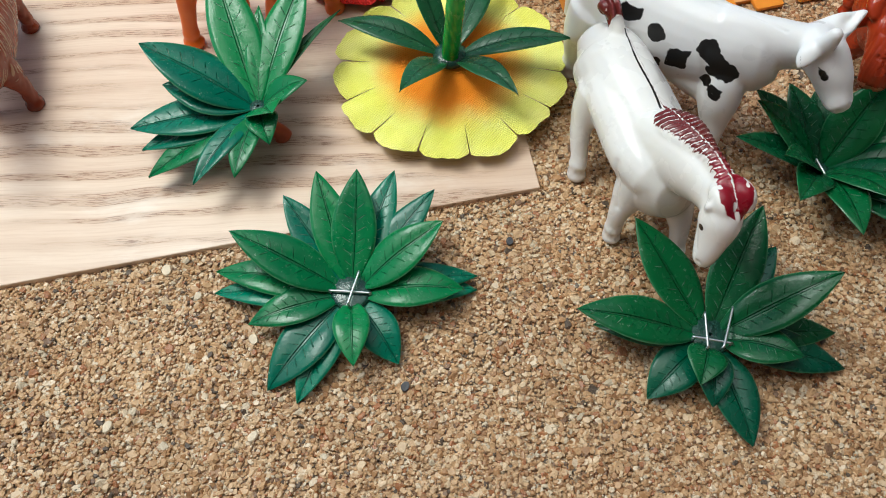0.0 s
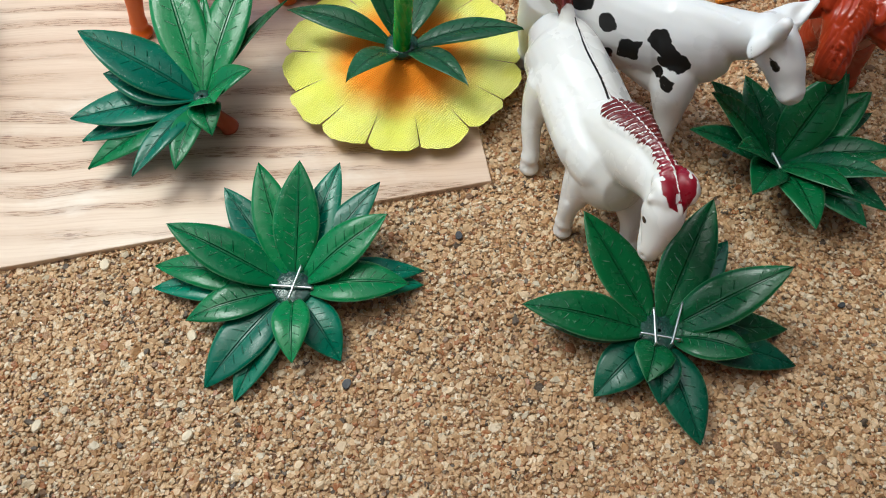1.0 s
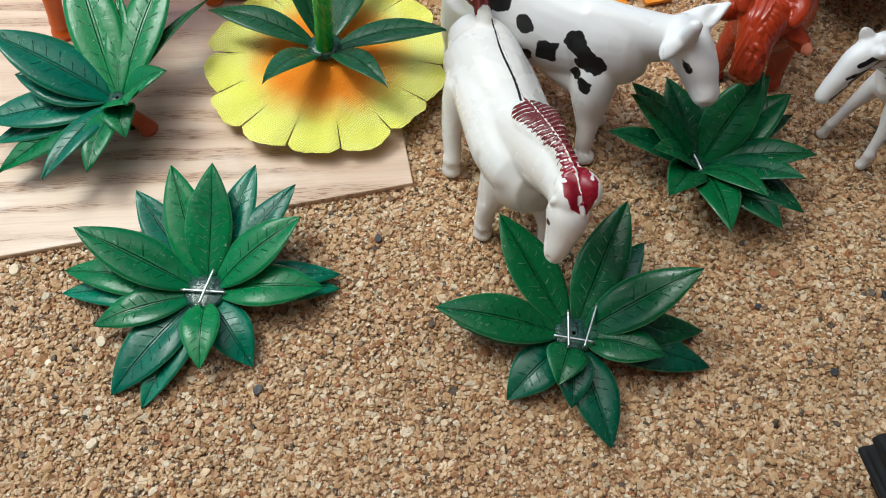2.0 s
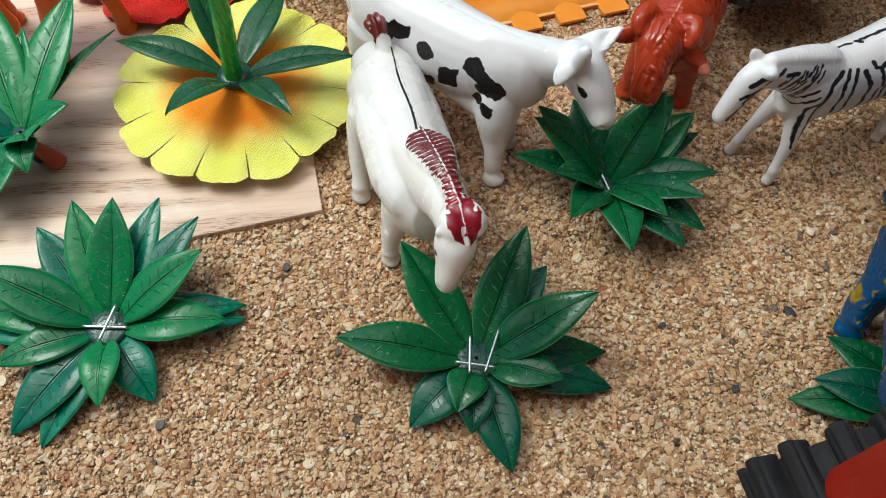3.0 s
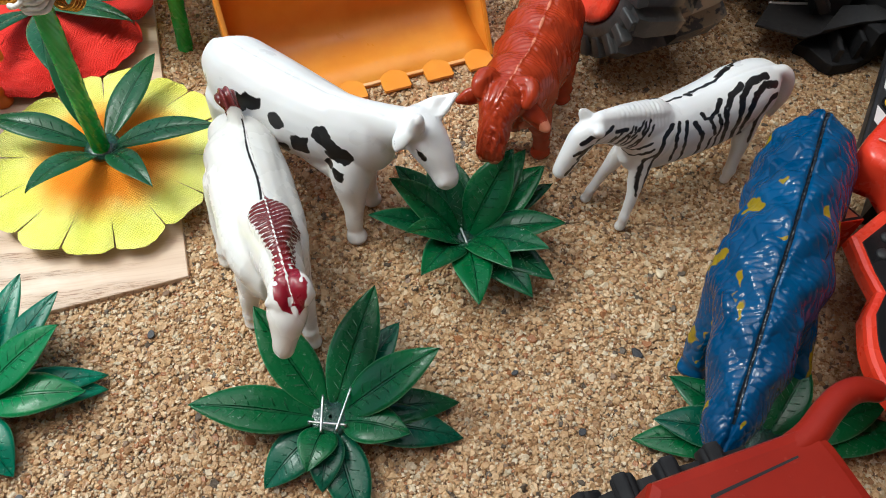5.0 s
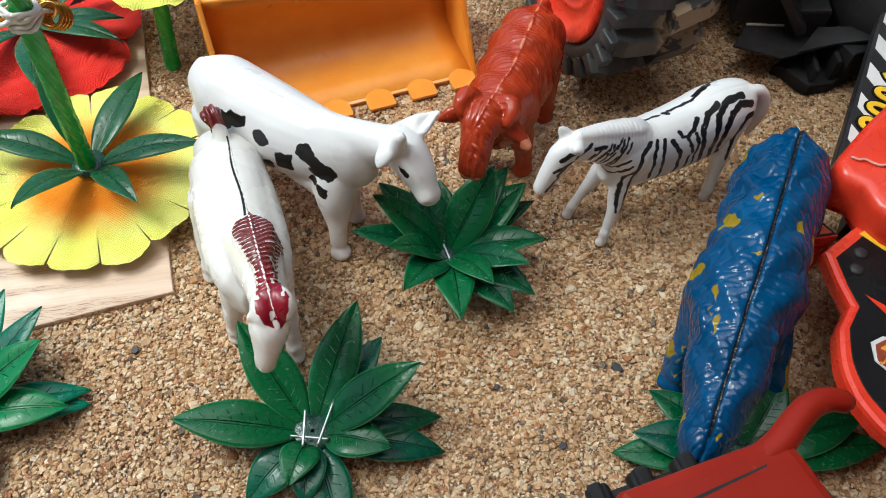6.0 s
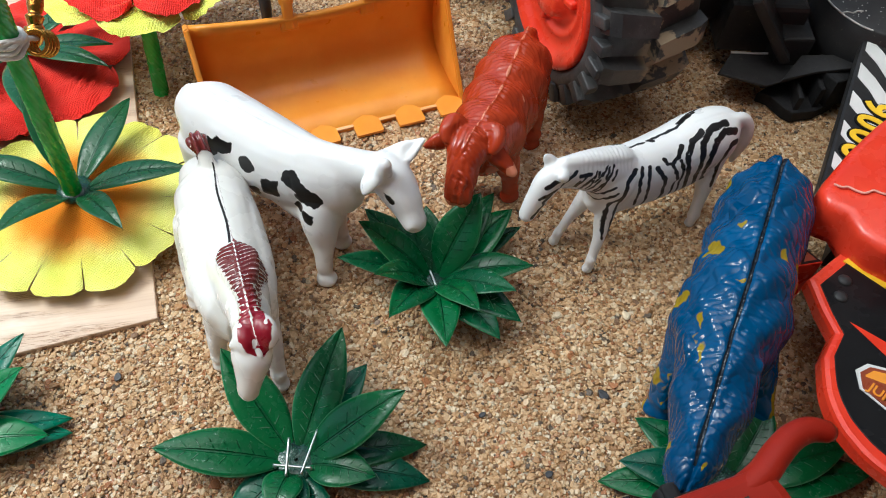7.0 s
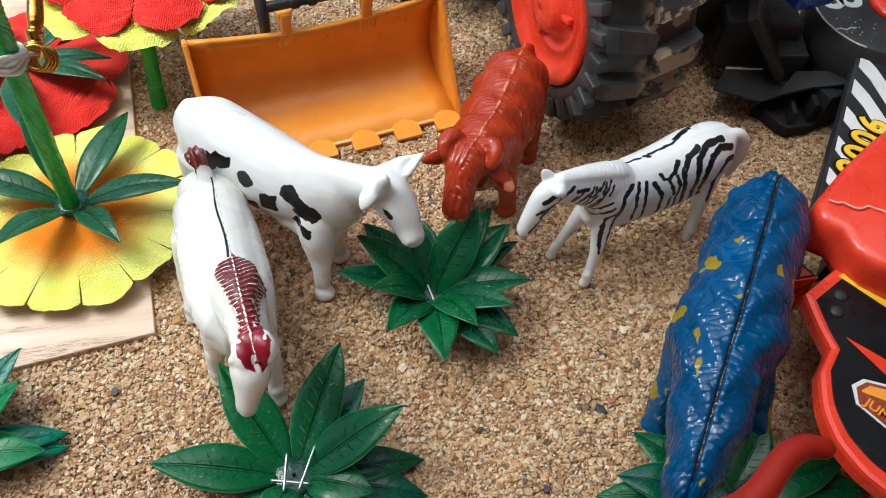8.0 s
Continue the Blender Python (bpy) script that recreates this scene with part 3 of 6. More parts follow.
# rosette before the cow and the ox
plant("dark green cupped plastic leaf rosette on the sand before the cow", (95.0, 88.6, 1.4), [
    (119.8, 99.4, 6.9, 8.5, 1.6, 0), (79.0, 104.4, 14.0, 11.0, 1.2, 0), (88.0, 107.0, 13.0, 11.5, 1.2, 0), (95.0, 106.0, 11.0, 9.5, 1.2, 0), (113.0, 106.1, 13.8, 11.0, 1.4, 1),
    (107.4, 65.9, 8.3, 12.0, 2.6, 0), (113.5, 70.0, 8.2, 11.0, 2.6, 0), (93.8, 63.6, 12.0, 11.5, 3.0, 1), (81.5, 72.2, 13.2, 10.5, 2.8, 1),
    (70.9, 90.2, 14.0, 9.0, 1.8, 0), (77.0, 98.4, 17.0, 11.0, 1.4, 1), (119.0, 83.6, 11.7, 10.5, 2.2, 1), (112.5, 75.0, 14.6, 10.0, 1.8, 0), (102.7, 70.5, 14.8, 9.0, 2.2, 1),
    (79.0, 81.9, 17.5, 9.5, 2.0, 1), (116.9, 100.5, 13.4, 13.0, 1.2, 1), (108.3, 102.0, 19.6, 13.5, 0.8, 1),
], [(94.2, 90.4, 95.0, 86.2, 3.2)], (LEAF_DEEP, LEAF_MID), 2.6)

# rosette under the blue beast's muzzle
plant("green plastic leaf rosette under the blue beast's muzzle", (151.5, 26.0, 3.6), [
    (136.0, 44.6, 2.6, 10.5, 1.8, 0), (123.6, 31.6, 1.2, 10.0, 1.6, 0), (128.8, 34.6, 4.0, 11.0, 2.0, 1),
    (156.0, 45.6, 9.0, 11.5, 1.0, 0), (166.0, 41.0, 9.0, 10.0, 1.0, 0), (182.0, 30.4, 5.0, 11.0, 1.8, 0), (186.8, 24.6, 1.8, 11.5, 2.0, 0),
    (170.0, 8.0, 2.0, 11.0, 2.0, 1), (150.0, 2.0, 2.0, 11.0, 2.0, 0), (130.0, 12.0, 2.0, 11.0, 2.0, 1),
], (), (LEAF_MID, LEAF_MID_TEAL))

# uprooted rosette leaning over on the board
leaning = plant("green plastic leaf rosette tipped over on the wooden board", (-43.5, 105.0, 11.5), [
    (-75.0, 101.0, 10.0, 14.0, 1.0, 1), (-72.5, 96.5, 7.0, 11.0, 1.0, 1), (-70.0, 89.0, 6.0, 11.0, 1.5, 0), (-57.0, 83.0, 11.0, 7.5, 2.0, 1),
    (-47.5, 84.5, 11.0, 8.0, 2.0, 0), (-70.5, 115.5, 24.0, 15.0, 0.8, 1), (-66.5, 109.5, 16.0, 14.0, 0.8, 1), (-30.5, 107.0, 19.0, 9.5, 1.5, 0), (-38.0, 97.0, 19.0, 11.0, 1.0, 0),
    (-55.5, 141.0, 27.0, 13.5, 1.0, 0), (-43.5, 129.5, 22.0, 7.0, 0.6, 0), (-32.0, 137.5, 25.0, 12.5, 1.0, 0), (-23.5, 131.5, 18.0, 3.5, 2.5, 2), (-39.5, 92.5, 13.0, 9.0, 2.5, 0),
], (), (LEAF, LEAF_TEAL, LEAF_DARK), 2.2)
bm = bmesh.new()
loft(bm, [(0.8, 0.2, -5.0, 1.6, 1.6), (2.4, -0.2, -7.4, 1.9, 1.9), (3.8, -0.6, -9.2, 2.2, 2.2), (4.2, -0.8, -10.2, 2.6, 2.4)], (0, 1, 0), 16)
part("socket", bm, SOCKET, leaning, "rust red plastic socket")


# ---- cloth flowers ----
def petal_bm(k, count, radius, rise, rng, inner=2.0, droop=3.0, cut=0.62, scallop=0.07, rumple=0.0):
    """One petal of a cloth disc: petals join inside and are slit apart outside."""
    bm = bmesh.new()
    uv = bm.loops.layers.uv.new("UVMap")
    nu, nv = 22, 20
    turn, wide = 2 * math.pi * k / count, 2 * math.pi / count
    tilt, far = rng.uniform(-0.4, 0.4), rng.uniform(-0.02, 0.02)
    rows = []
    for i in range(nu + 1):
        s = i / nu
        row = []
        for j in range(nv + 1):
            v = 2 * j / nv - 1
            free = max(0.0, (s - cut) / (1 - cut))
            fray = 0.010 * math.sin(4.3 * v + 3 * k) + 0.003 * math.sin(15 * v + k * k)
            reach = radius * (1 + (far + fray - scallop * abs(v) ** 3.4) * free)
            r = inner + (reach - inner) * s
            a = turn + 0.5 * wide * v * (1 - 0.03 * free ** 0.5)
            z = rise * (1 - s) ** 1.4 - droop * s * s + (0.45 * (1 - abs(v) ** 3) + tilt * v) * free + (0.45 * math.sin(5 * a + 6 * s) + 0.3 * math.sin(11 * a) + 0.12 * math.sin(23 * a + 9 * s)) * s
            p = Vector((r * math.cos(a), r * math.sin(a), z))
            if rumple:
                p.z += rumple * s * (noise.noise(p * 0.09 + Vector((k, 0, 0)) * 3 * free) + 0.25 * noise.noise(p * 0.22))
                r2 = 1 + 0.035 * free * noise.noise(Vector((9 * v, k, rumple)))
                p.x, p.y = p.x * r2, p.y * r2
            row.append(bm.verts.new(p * MM))
        rows.append(row)
    for i in range(nu):
        for j in range(nv):
            f = bm.faces.new((rows[i][j], rows[i + 1][j], rows[i + 1][j + 1], rows[i][j + 1]))
            for lp in f.loops:
                lp[uv].uv = (lp.vert.co.x, lp.vert.co.y)
    return bm


def flower_disc(top, count, radius, rise, z, mat, seed, droop, turn=0.0, label="", scallop=0.07, cut=0.62, rumple=0.0):
    rng = random.Random(seed)
    for k in range(count):
        bm = petal_bm(k, count, radius, rise, rng, droop=droop, scallop=scallop, cut=cut, rumple=rumple)
        ob = part("petal", bm, mat, top, label)
        ob.location.z = z * MM
        ob.rotation_euler.z = radians(turn)


def twisted_stem(top, path, radius, turns, name="stem"):
    bm = bmesh.new()
    n, rows = 64, 160
    pts = [Vector(p) for p in path]
    rings = []
    for i in range(rows + 1):
        s = i / rows * (len(pts) - 1)
        k = min(int(s), len(pts) - 2)
        c = pts[k].lerp(pts[k + 1], s - k)
        ring = []
        for j in range(n):
            a = 2 * math.pi * j / n
            twist = 2 * math.pi * turns * i / rows
            r = radius * (0.93 + 0.06 * abs(math.sin(2.0 * a + twist)) + 0.035 * math.cos(14.0 * a + 7.0 * twist))
            ring.append(bm.verts.new((c + Vector((r * math.cos(a), r * math.sin(a), 0))) * MM))
        rings.append(ring)
    for ra, rb in zip(rings, rings[1:]):
        for j in range(n):
            bm.faces.new((ra[j], ra[(j + 1) % n], rb[(j + 1) % n], rb[j]))
    bm.faces.new(rings[0])
    bm.faces.new(rings[-1])
    return part(name, bm, STEM, top, "twisted glossy green plastic stem")


yellow = thing("cloth_flower", "yellow cloth flower with orange centre, lying on the wooden board", "flower", (4.4, 123.0, 1.2), 0, "cloth flowers")
flower_disc(yellow, 14, 31.2, 2.2, 4.4, YELLOW_CLOTH, 3, 0.5, 8.0, scallop=0.06, cut=0.66)
for x, y, z, width, arch in ((-29.0, 8.6, 13.0, 10.5, 2.5), (12.6, 29.1, 12.0, 11.0, 1.5), (-12.6, -20.4, 18.0, 9.5, 2.5), (15.8, -20.4, 15.5, 8.5, 3.0),
                             (30.6, -1.6, 14.6, 10.5, 2.5), (-10.5, 20.6, 26.0, 8.0, 1.0)):
    flat = Vector((x, y, 0)).normalized() * 3.0
    part("leaf", leaf_bm((flat.x, flat.y, 8.2), (x, y, z), width, arch), LEAF_DARK, yellow)
bm = bmesh.new()
spin(bm, [(0.3, 9.6), (3.4, 9.4), (4.6, 8.6), (4.4, 7.4), (2.0, 5.0), (1.4, 0.0), (0.3, 0.0)], 24, False)
part("collar", bm, HUB, yellow)
twisted_stem(yellow, [(0.0, -1.2, 8.5), (1.4, -2.0, 28.0), (3.2, -2.6, 50.0), (4.6, -3.0, 66.0), (5.2, -3.2, 74.0)], 2.3, 3.4)

red_flower = thing("cloth_flower", "crumpled red cloth flower with dark leaves, lying on the board", "flower", (-19.0, 180.0, 1.2), 0, "cloth flowers")
flower_disc(red_flower, 6, 32.0, 5.0, 4.0, RED_CLOTH, 8, 1.6, 22.0, scallop=0.16, cut=0.4, rumple=3.2)
for x, y, z, width, arch in ((29.0, -3.0, 11.0, 8.5, 2.0), (29.0, -14.0, 12.0, 9.0, 2.5), (9.0, -33.0, 13.0, 10.0, 2.0), (20.0, 14.0, 13.0, 9.0, 2.0),
                             (-14.0, -24.0, 14.0, 9.0, 2.0), (-10.0, 22.0, 14.0, 9.0, 2.0)):
    flat = Vector((x, y, 0)).normalized() * 3.0
    part("leaf", leaf_bm((flat.x, flat.y, 8.4), (x, y, z), width, arch), LEAF_DARK, red_flower)
bm = bmesh.new()
spin(bm, [(0.3, 9.6), (3.4, 9.4), (4.6, 8.6), (4.4, 7.4), (2.0, 5.0), (1.4, 0.0), (0.3, 0.0)], 24, False)
part("collar", bm, HUB, red_flower)

tall = thing("cloth_flower", "red and lemon cloth flower on a green stem", "flower", (21.5, 168.5, 0.0), 0, "cloth flowers")
twisted_stem(tall, [(0, 0, -1.0), (1.0, 2.0, 16.0), (2.0, 5.0, 34.0)], 2.3, 2.4)
flower_disc(tall, 7, 31.0, 3.0, 33.0, LEMON_CLOTH, 21, 1.2, 14.0, "lemon yellow cloth petal", 0.13, 0.35, 2.0)
flower_disc(tall, 7, 28.0, 3.4, 35.2, RED_CLOTH, 25, 0.4, 38.0, "red cloth petal", 0.18, 0.3, 2.0)
for ob in tall.children:
    if ob.name.startswith("petal"):
        ob.location.x, ob.location.y = 1.5 * MM, 18.0 * MM


# ---- gilt trinket tied to the yellow flower's stem ----
trinket = thing("gilt_trinket", "gilt bead trinket tied to the stem with white thread", "trinket", (8.0, 120.1, 60.5))
bm = bmesh.new()
loft(bm, [(3.6, 3.0, -3.0, 1.8, 1.8), (4.2, 5.0, -1.5, 2.1, 2.1), (4.2, 5.4, -1.2, 1.3, 1.3), (4.4, 7.0, 0.0, 1.9, 1.9), (4.5, 7.6, 0.4, 1.3, 1.3),
          (4.7, 9.5, 1.5, 1.7, 1.7), (4.7, 14.5, 4.0, 1.6, 1.6), (4.6, 15.2, 4.4, 2.1, 2.1), (4.4, 18.0, 5.8, 2.0, 2.0)], (1, 0, 0), 18)
part("bead_bar", bm, GOLD, trinket)
bm = bmesh.new()
loft(bm, [(-3.6, 0.2, -1.0, 1.6, 1.6), (-5.0, 0.4, -0.8, 1.9, 1.9), (-6.0, 0.4, -0.8, 1.5, 1.5), (-14, 1.0, -0.4, 1.7, 1.7), (-22, 1.4, 0, 1.7, 1.7)], (0, 1, 0), 18)
part("tube_bead", bm, GOLD, trinket)
for k in range(4):
    bm = bmesh.new()
    n = 28
    ring = [Vector((5.0 + 0.45 * k + 2.2 * math.cos(a), 0.8 + 0.4 * k + 1.5 * math.sin(a), -1.6 - 0.5 * k + 2.0 * math.sin(a))) for a in (2 * math.pi * i / n for i in range(n + 1))]
    tube(bm, ring, 0.48, 8)
    part("ring", bm, GOLD, trinket)
for k in range(5):
    bm = bmesh.new()
    path = []
    for i in range(26):
        a = 2 * math.pi * i / 25 + 0.5 * k
        r = 3.15 + 0.25 * math.sin(5 * a + k)
        path.append((r * math.cos(a) + 0.4 * (k == 2), r * math.sin(a), -1.6 + 0.75 * k + 0.8 * math.sin(a + k)))
    tube(bm, path, 0.55, 8)
    part("thread", bm, THREAD, trinket, "wound white cotton thread")
for k, (ax, ay) in enumerate(((-5.0, -1.5), (4.4, 2.0))):
    bm = bmesh.new()
    tube(bm, [(-2.0, -2.6, 0.0), (ax * 0.7, ay - 1.4, -0.6), (ax, ay, -1.4), (ax * 1.1, ay + 1.0, -2.6)], 0.6, 8)
    part("thread", bm, THREAD, trinket, "loose end of white thread")


# ---- toy animals ----
def figure(name, at, heading, chains, skin, label, category, voxel=0.55, paints=None, relief=None, scale=1.0, ease=6):
    """One moulded figure: lofted limbs fused into a single skin, then carved and painted."""
    bm = bmesh.new()
    for secs, side in chains:
        loft(bm, secs, side, 24, MM * scale)
    bmesh.ops.recalc_face_normals(bm, faces=bm.faces[:])
    me = bpy.data.meshes.new(name)
    bm.to_mesh(me)
    bm.free()
    rough = new(name, me)
    fuse = rough.modifiers.new("fuse", "REMESH")
    fuse.mode, fuse.voxel_size = "VOXEL", voxel * MM
    soften = rough.modifiers.new("soften", "SMOOTH")
    soften.factor, soften.iterations = 0.5, ease
    bpy.context.view_layer.update()
    done = bpy.data.meshes.new_from_object(rough.evaluated_get(bpy.context.evaluated_depsgraph_get()))
    bpy.data.objects.remove(rough)
    bpy.data.meshes.remove(me)
    done.name = name
    count = len(done.vertices)
    co = np.empty(count * 3, np.float32)
    done.vertices.foreach_get("co", co)
    p = co.reshape(-1, 3) / (MM * scale)
    if relief:
        no = np.empty(count * 3, np.float32)
        done.vertices.foreach_get("normal", no)
        co = (co.reshape(-1, 3) + no.reshape(-1, 3) * relief(p)[:, None] * MM).ravel()
        done.vertices.foreach_set("co", co.astype(np.float32))
    for key in ("paint", "paint_two"):
        values = (paints or {}).get(key)
        layer = done.attributes.new(key, "FLOAT", "POINT")
        layer.data.foreach_set("value", (values(p) if values else np.full(count, -9.0)).astype(np.float32))
    done.polygons.foreach_set("use_smooth", [True] * len(done.polygons))
    done.materials.clear()
    done.materials.append(skin)
    done.update()
    ob = new(name, done)
    ob.matrix_world = pose(at[0] * MM, at[1] * MM, at[2] * MM, 0, 0, heading)
    return tagged(ob, label, category, "toy animals")


def blob(p, x, z, a, b, turn=0.0):
    """How far inside an upright ellipse on the flank a point lies, in millimetres."""
    c, s = math.cos(radians(turn)), math.sin(radians(turn))
    u, v = (p[:, 0] - x) * c + (p[:, 2] - z) * s, -(p[:, 0] - x) * s + (p[:, 2] - z) * c
    return (1 - np.sqrt((u / a) ** 2 + (v / b) ** 2)) * min(a, b)


def line_near(p, a, b, width, axes=(0, 2)):
    """How far inside a stroke from a to b a point lies, seen along the third axis."""
    q = p[:, list(axes)]
    a, b = np.array(a, float), np.array(b, float)
    d = b - a
    t = np.clip(((q - a) @ d) / (d @ d), 0, 1)
    return width - np.linalg.norm(q - a - t[:, None] * d, axis=1)


def wavy(p, k, seed=0.0):
    return np.sin(p[:, 0] * k + seed) * np.sin(p[:, 1] * k * 1.3 + 2 * seed) * np.sin(p[:, 2] * k * 1.1 + 1.0 + seed)


def tufts(p, centre, size, aspect, slant, seed):
    """Overlapping locks of moulded hair swept back along the body: 0 in the gaps, 1 on each lock's crest."""
    arc = np.abs(np.arctan2(p[:, 1] - centre[0], p[:, 2] - centre[1])) * 11.0
    u, w = p[:, 0] + 0.8 * np.sin(arc * 0.35), arc + 0.7 * np.sin(p[:, 0] * 0.3)
    c, s = math.cos(radians(slant)), math.sin(radians(slant))
    q = np.stack([(u * c + w * s) / (size * aspect), (w * c - u * s) / size], 1)
    rng = np.random.default_rng(seed)
    jit = rng.uniform(0.1, 0.9, (64, 64, 2))
    cell = np.floor(q).astype(int)
    d1, d2 = np.full(len(p), 9.0), np.full(len(p), 9.0)
    for i in (-1, 0, 1):
        for j in (-1, 0, 1):
            k = cell + (i, j)
            d = np.linalg.norm(q - k - jit[k[:, 0] % 64, k[:, 1] % 64], axis=1)
            d2 = np.minimum(d2, np.maximum(d1, d))
            d1 = np.minimum(d1, d)
    return np.clip((d2 - d1) * 1.6, 0, 1) ** 0.6


Y, X = (0, 1, 0), (1, 0, 0)


def leg(x, y, top, dx=0.0, dy=0.0, r=3.2, hoof=2.6, knee=0.5, bend=0.0):
    """A leg from the body down to its hoof on the ground."""
    return ([(x, y * 0.8, top, r, r * 1.25), (x + dx * 0.3 + bend, y * 0.9 + dy * 0.3, top * 0.68, r * 0.85, r),
             (x + dx * 0.55 + bend, y + dy * 0.6, top * knee, r * 0.62, r * 0.70), (x + dx * 0.85, y + dy * 0.85, top * 0.25, r * 0.52, r * 0.56),
             (x + dx * 0.93, y + dy * 0.93, 4.2, r * 0.58, r * 0.64), (x + dx * 0.97, y + dy * 0.97, 2.9, r * 0.50, r * 0.54), (x + dx, y + dy, 1.9, hoof * 0.86, hoof * 0.95), (x + dx + 0.4, y + dy, 0.6, hoof, hoof * 1.12)], Y)


def cow():
    chains = [
        ([(-23.2, 2.2, 27.8, 6.4, 8.0), (-19.0, 2.4, 27.0, 9.0, 10.2), (-12, 2.6, 25.2, 9.6, 11.4), (0, 2.5, 24.6, 9.3, 12.0), (10, 2.6, 25.2, 8.2, 11.6), (18, 3.0, 26.8, 7.0, 10.2), (24, 4.0, 28.2, 5.4, 8.2)], Y),
        ([(14, 2.8, 28.8, 6.4, 8.6), (22, 4.8, 31.0, 5.0, 6.8), (28, 7.0, 32.6, 4.5, 5.5), (31.5, 8.0, 33.6, 4.4, 4.8)], Y),
        ([(30.0, 8.4, 35.6, 4.8, 3.6), (33.6, 8.2, 33.4, 5.1, 5.0), (37.6, 7.2, 30.3, 4.2, 4.7), (40.4, 6.2, 27.4, 3.1, 3.7), (42.6, 5.6, 25.4, 3.0, 3.0)], Y),
        ([(4, 2.2, 19.6, 6.6, 6.6), (11, 1.2, 18.2, 5.8, 6.0), (17, 0.4, 17.6, 5.0, 5.6), (21, 0.2, 18.4, 4.0, 5.2)], Y),
        ([(-22.4, 2.0, 34.0, 2.0, 2.0), (-25.6, 2.2, 31.0, 1.4, 1.4), (-27.2, 2.8, 22.0, 1.2, 1.2), (-27.0, 3.2, 12.0, 1.7, 1.7)], Y),
        # ears and stub horns
        ([(31.6, 10.4, 35.2, 3.6, 2.0), (33.8, 13.6, 37.4, 3.0, 1.5), (35.4, 16.4, 39.0, 1.7, 1.0), (36.4, 18.0, 39.8, 0.6, 0.5)], X),
        ([(32.4, 5.4, 37.2, 1.9, 1.4), (32.2, 3.2, 36.8, 2.3, 1.3), (32.0, 1.2, 35.4, 2.0, 1.1), (32.0, 0.0, 34.2, 0.9, 0.7)], X),
        ([(33.6, 5.4, 36.4, 2.4, 2.2), (34.2, 4.8, 39.4, 2.0, 1.9), (34.8, 4.6, 42.4, 1.5, 1.4)], X),
        ([(17.4, 0.6, 26.0, 3.6, 4.2), (18.4, -1.0, 22.0, 4.6, 5.4), (19.6, -2.4, 17.0, 4.4, 5.2), (20.8, -3.6, 12.4, 3.5, 3.8), (22.2, -5.2, 8.0, 2.3, 2.5), (22.8, -6.2, 4.2, 2.1, 2.3), (23.2, -6.5, 2.9, 1.8, 2.0), (23.4, -6.8, 1.9, 2.4, 2.6), (23.8, -6.8, 0.6, 2.8, 3.1)], Y), leg(17.0, 6.4, 22.0, 2.4, -1.6, 4.0, 2.7),
        leg(-17.0, -4.2, 24.0, -3.0, 0.4, 5.0, 2.7, 0.5, -1.0), leg(-17.0, 8.2, 24.0, 1.5, 0.0, 5.0, 2.7, 0.5, -1.0),
        ([(-6, 2.4, 14.0, 3.0, 2.4), (-12, 2.4, 13.2, 3.6, 3.0)], Y),
    ]

    def black(p):
        near = np.where(p[:, 1] < 3.0, 0.0, -9.0)
        plain = p
        p = p + 0.40 * np.stack([wavy(p, 1.1, 0.4), wavy(p, 0.9, 1.9), wavy(p, 1.25, 3.1)], 1) + 0.2 * np.stack([wavy(p, 2.3, 1.4), wavy(p, 2.1, 0.2), wavy(p, 2.6, 2.2)], 1)
        p = p + np.array([1.8, 0.0, 2.3])
        square = np.minimum(2.5 - np.abs(p[:, 0] - 9.6), 2.7 - np.abs(p[:, 2] - 27.6 - 0.3 * (p[:, 0] - 9.6)))
        f = np.max([square, blob(p, 15.4, 32.6, 2.6, 2.3, -20), blob(p, 18.2, 30.8, 3.8, 2.0, -28), blob(p, 20.8, 29.2, 2.9, 2.4, 0), blob(p, 18.0, 28.2, 1.8, 1.5),
                    blob(p, 2.9, 31.6, 2.3, 1.9, -15), blob(p, 4.6, 23.6, 1.8, 1.8), blob(p, -5.0, 32.8, 3.4, 1.8, 12), blob(p, -8.6, 31.2, 2.6, 2.4),
                    blob(p, 17.4, 25.0, 1.6, 1.3, 20), blob(p, 20.6, 23.8, 2.1, 1.6, -20)], axis=0) + near
        face = np.where(plain[:, 1] < 6.2, 0.0, -9.0)
        eye = np.max([blob(plain, 36.6, 32.5, 1.3, 0.7, -35), blob(plain, 37.3, 31.9, 0.8, 0.8), line_near(plain, (35.2, 33.6), (36.4, 33.0), 0.16), line_near(plain, (36.6, 33.2), (38.0, 31.8), 0.22)], axis=0) + face
        crack = line_near(plain, (31.0, 36.4), (33.2, 33.6), 0.10) + np.where(plain[:, 1] < 4.6, -0.05, -9.0)
        return np.max([f, eye, crack], axis=0)

    def mould(p):
        seam = -0.22 * np.exp(-((p[:, 1] - 3.0 - 0.05 * np.maximum(p[:, 0], 0)) / 0.32) ** 2) * ((p[:, 0] < 26) & (p[:, 2] > 32))
        ribs = 0.10 * np.sin(p[:, 0] * 0.9) * ((np.abs(p[:, 0]) < 10) & (p[:, 2] < 28) & (p[:, 2] > 16))
        shoulder = -0.35 * np.exp(-(line_near(p, (13.0, 30.0), (16.5, 20.0), 0.0) / 0.9) ** 2)
        jaw = -0.30 * np.exp(-(line_near(p, (31.0, 31.0), (35.5, 27.5), 0.0) / 0.6) ** 2)
        lips = -0.35 * np.exp(-(line_near(p, (40.4, 24.0), (43.8, 23.2), 0.0) / 0.35) ** 2)
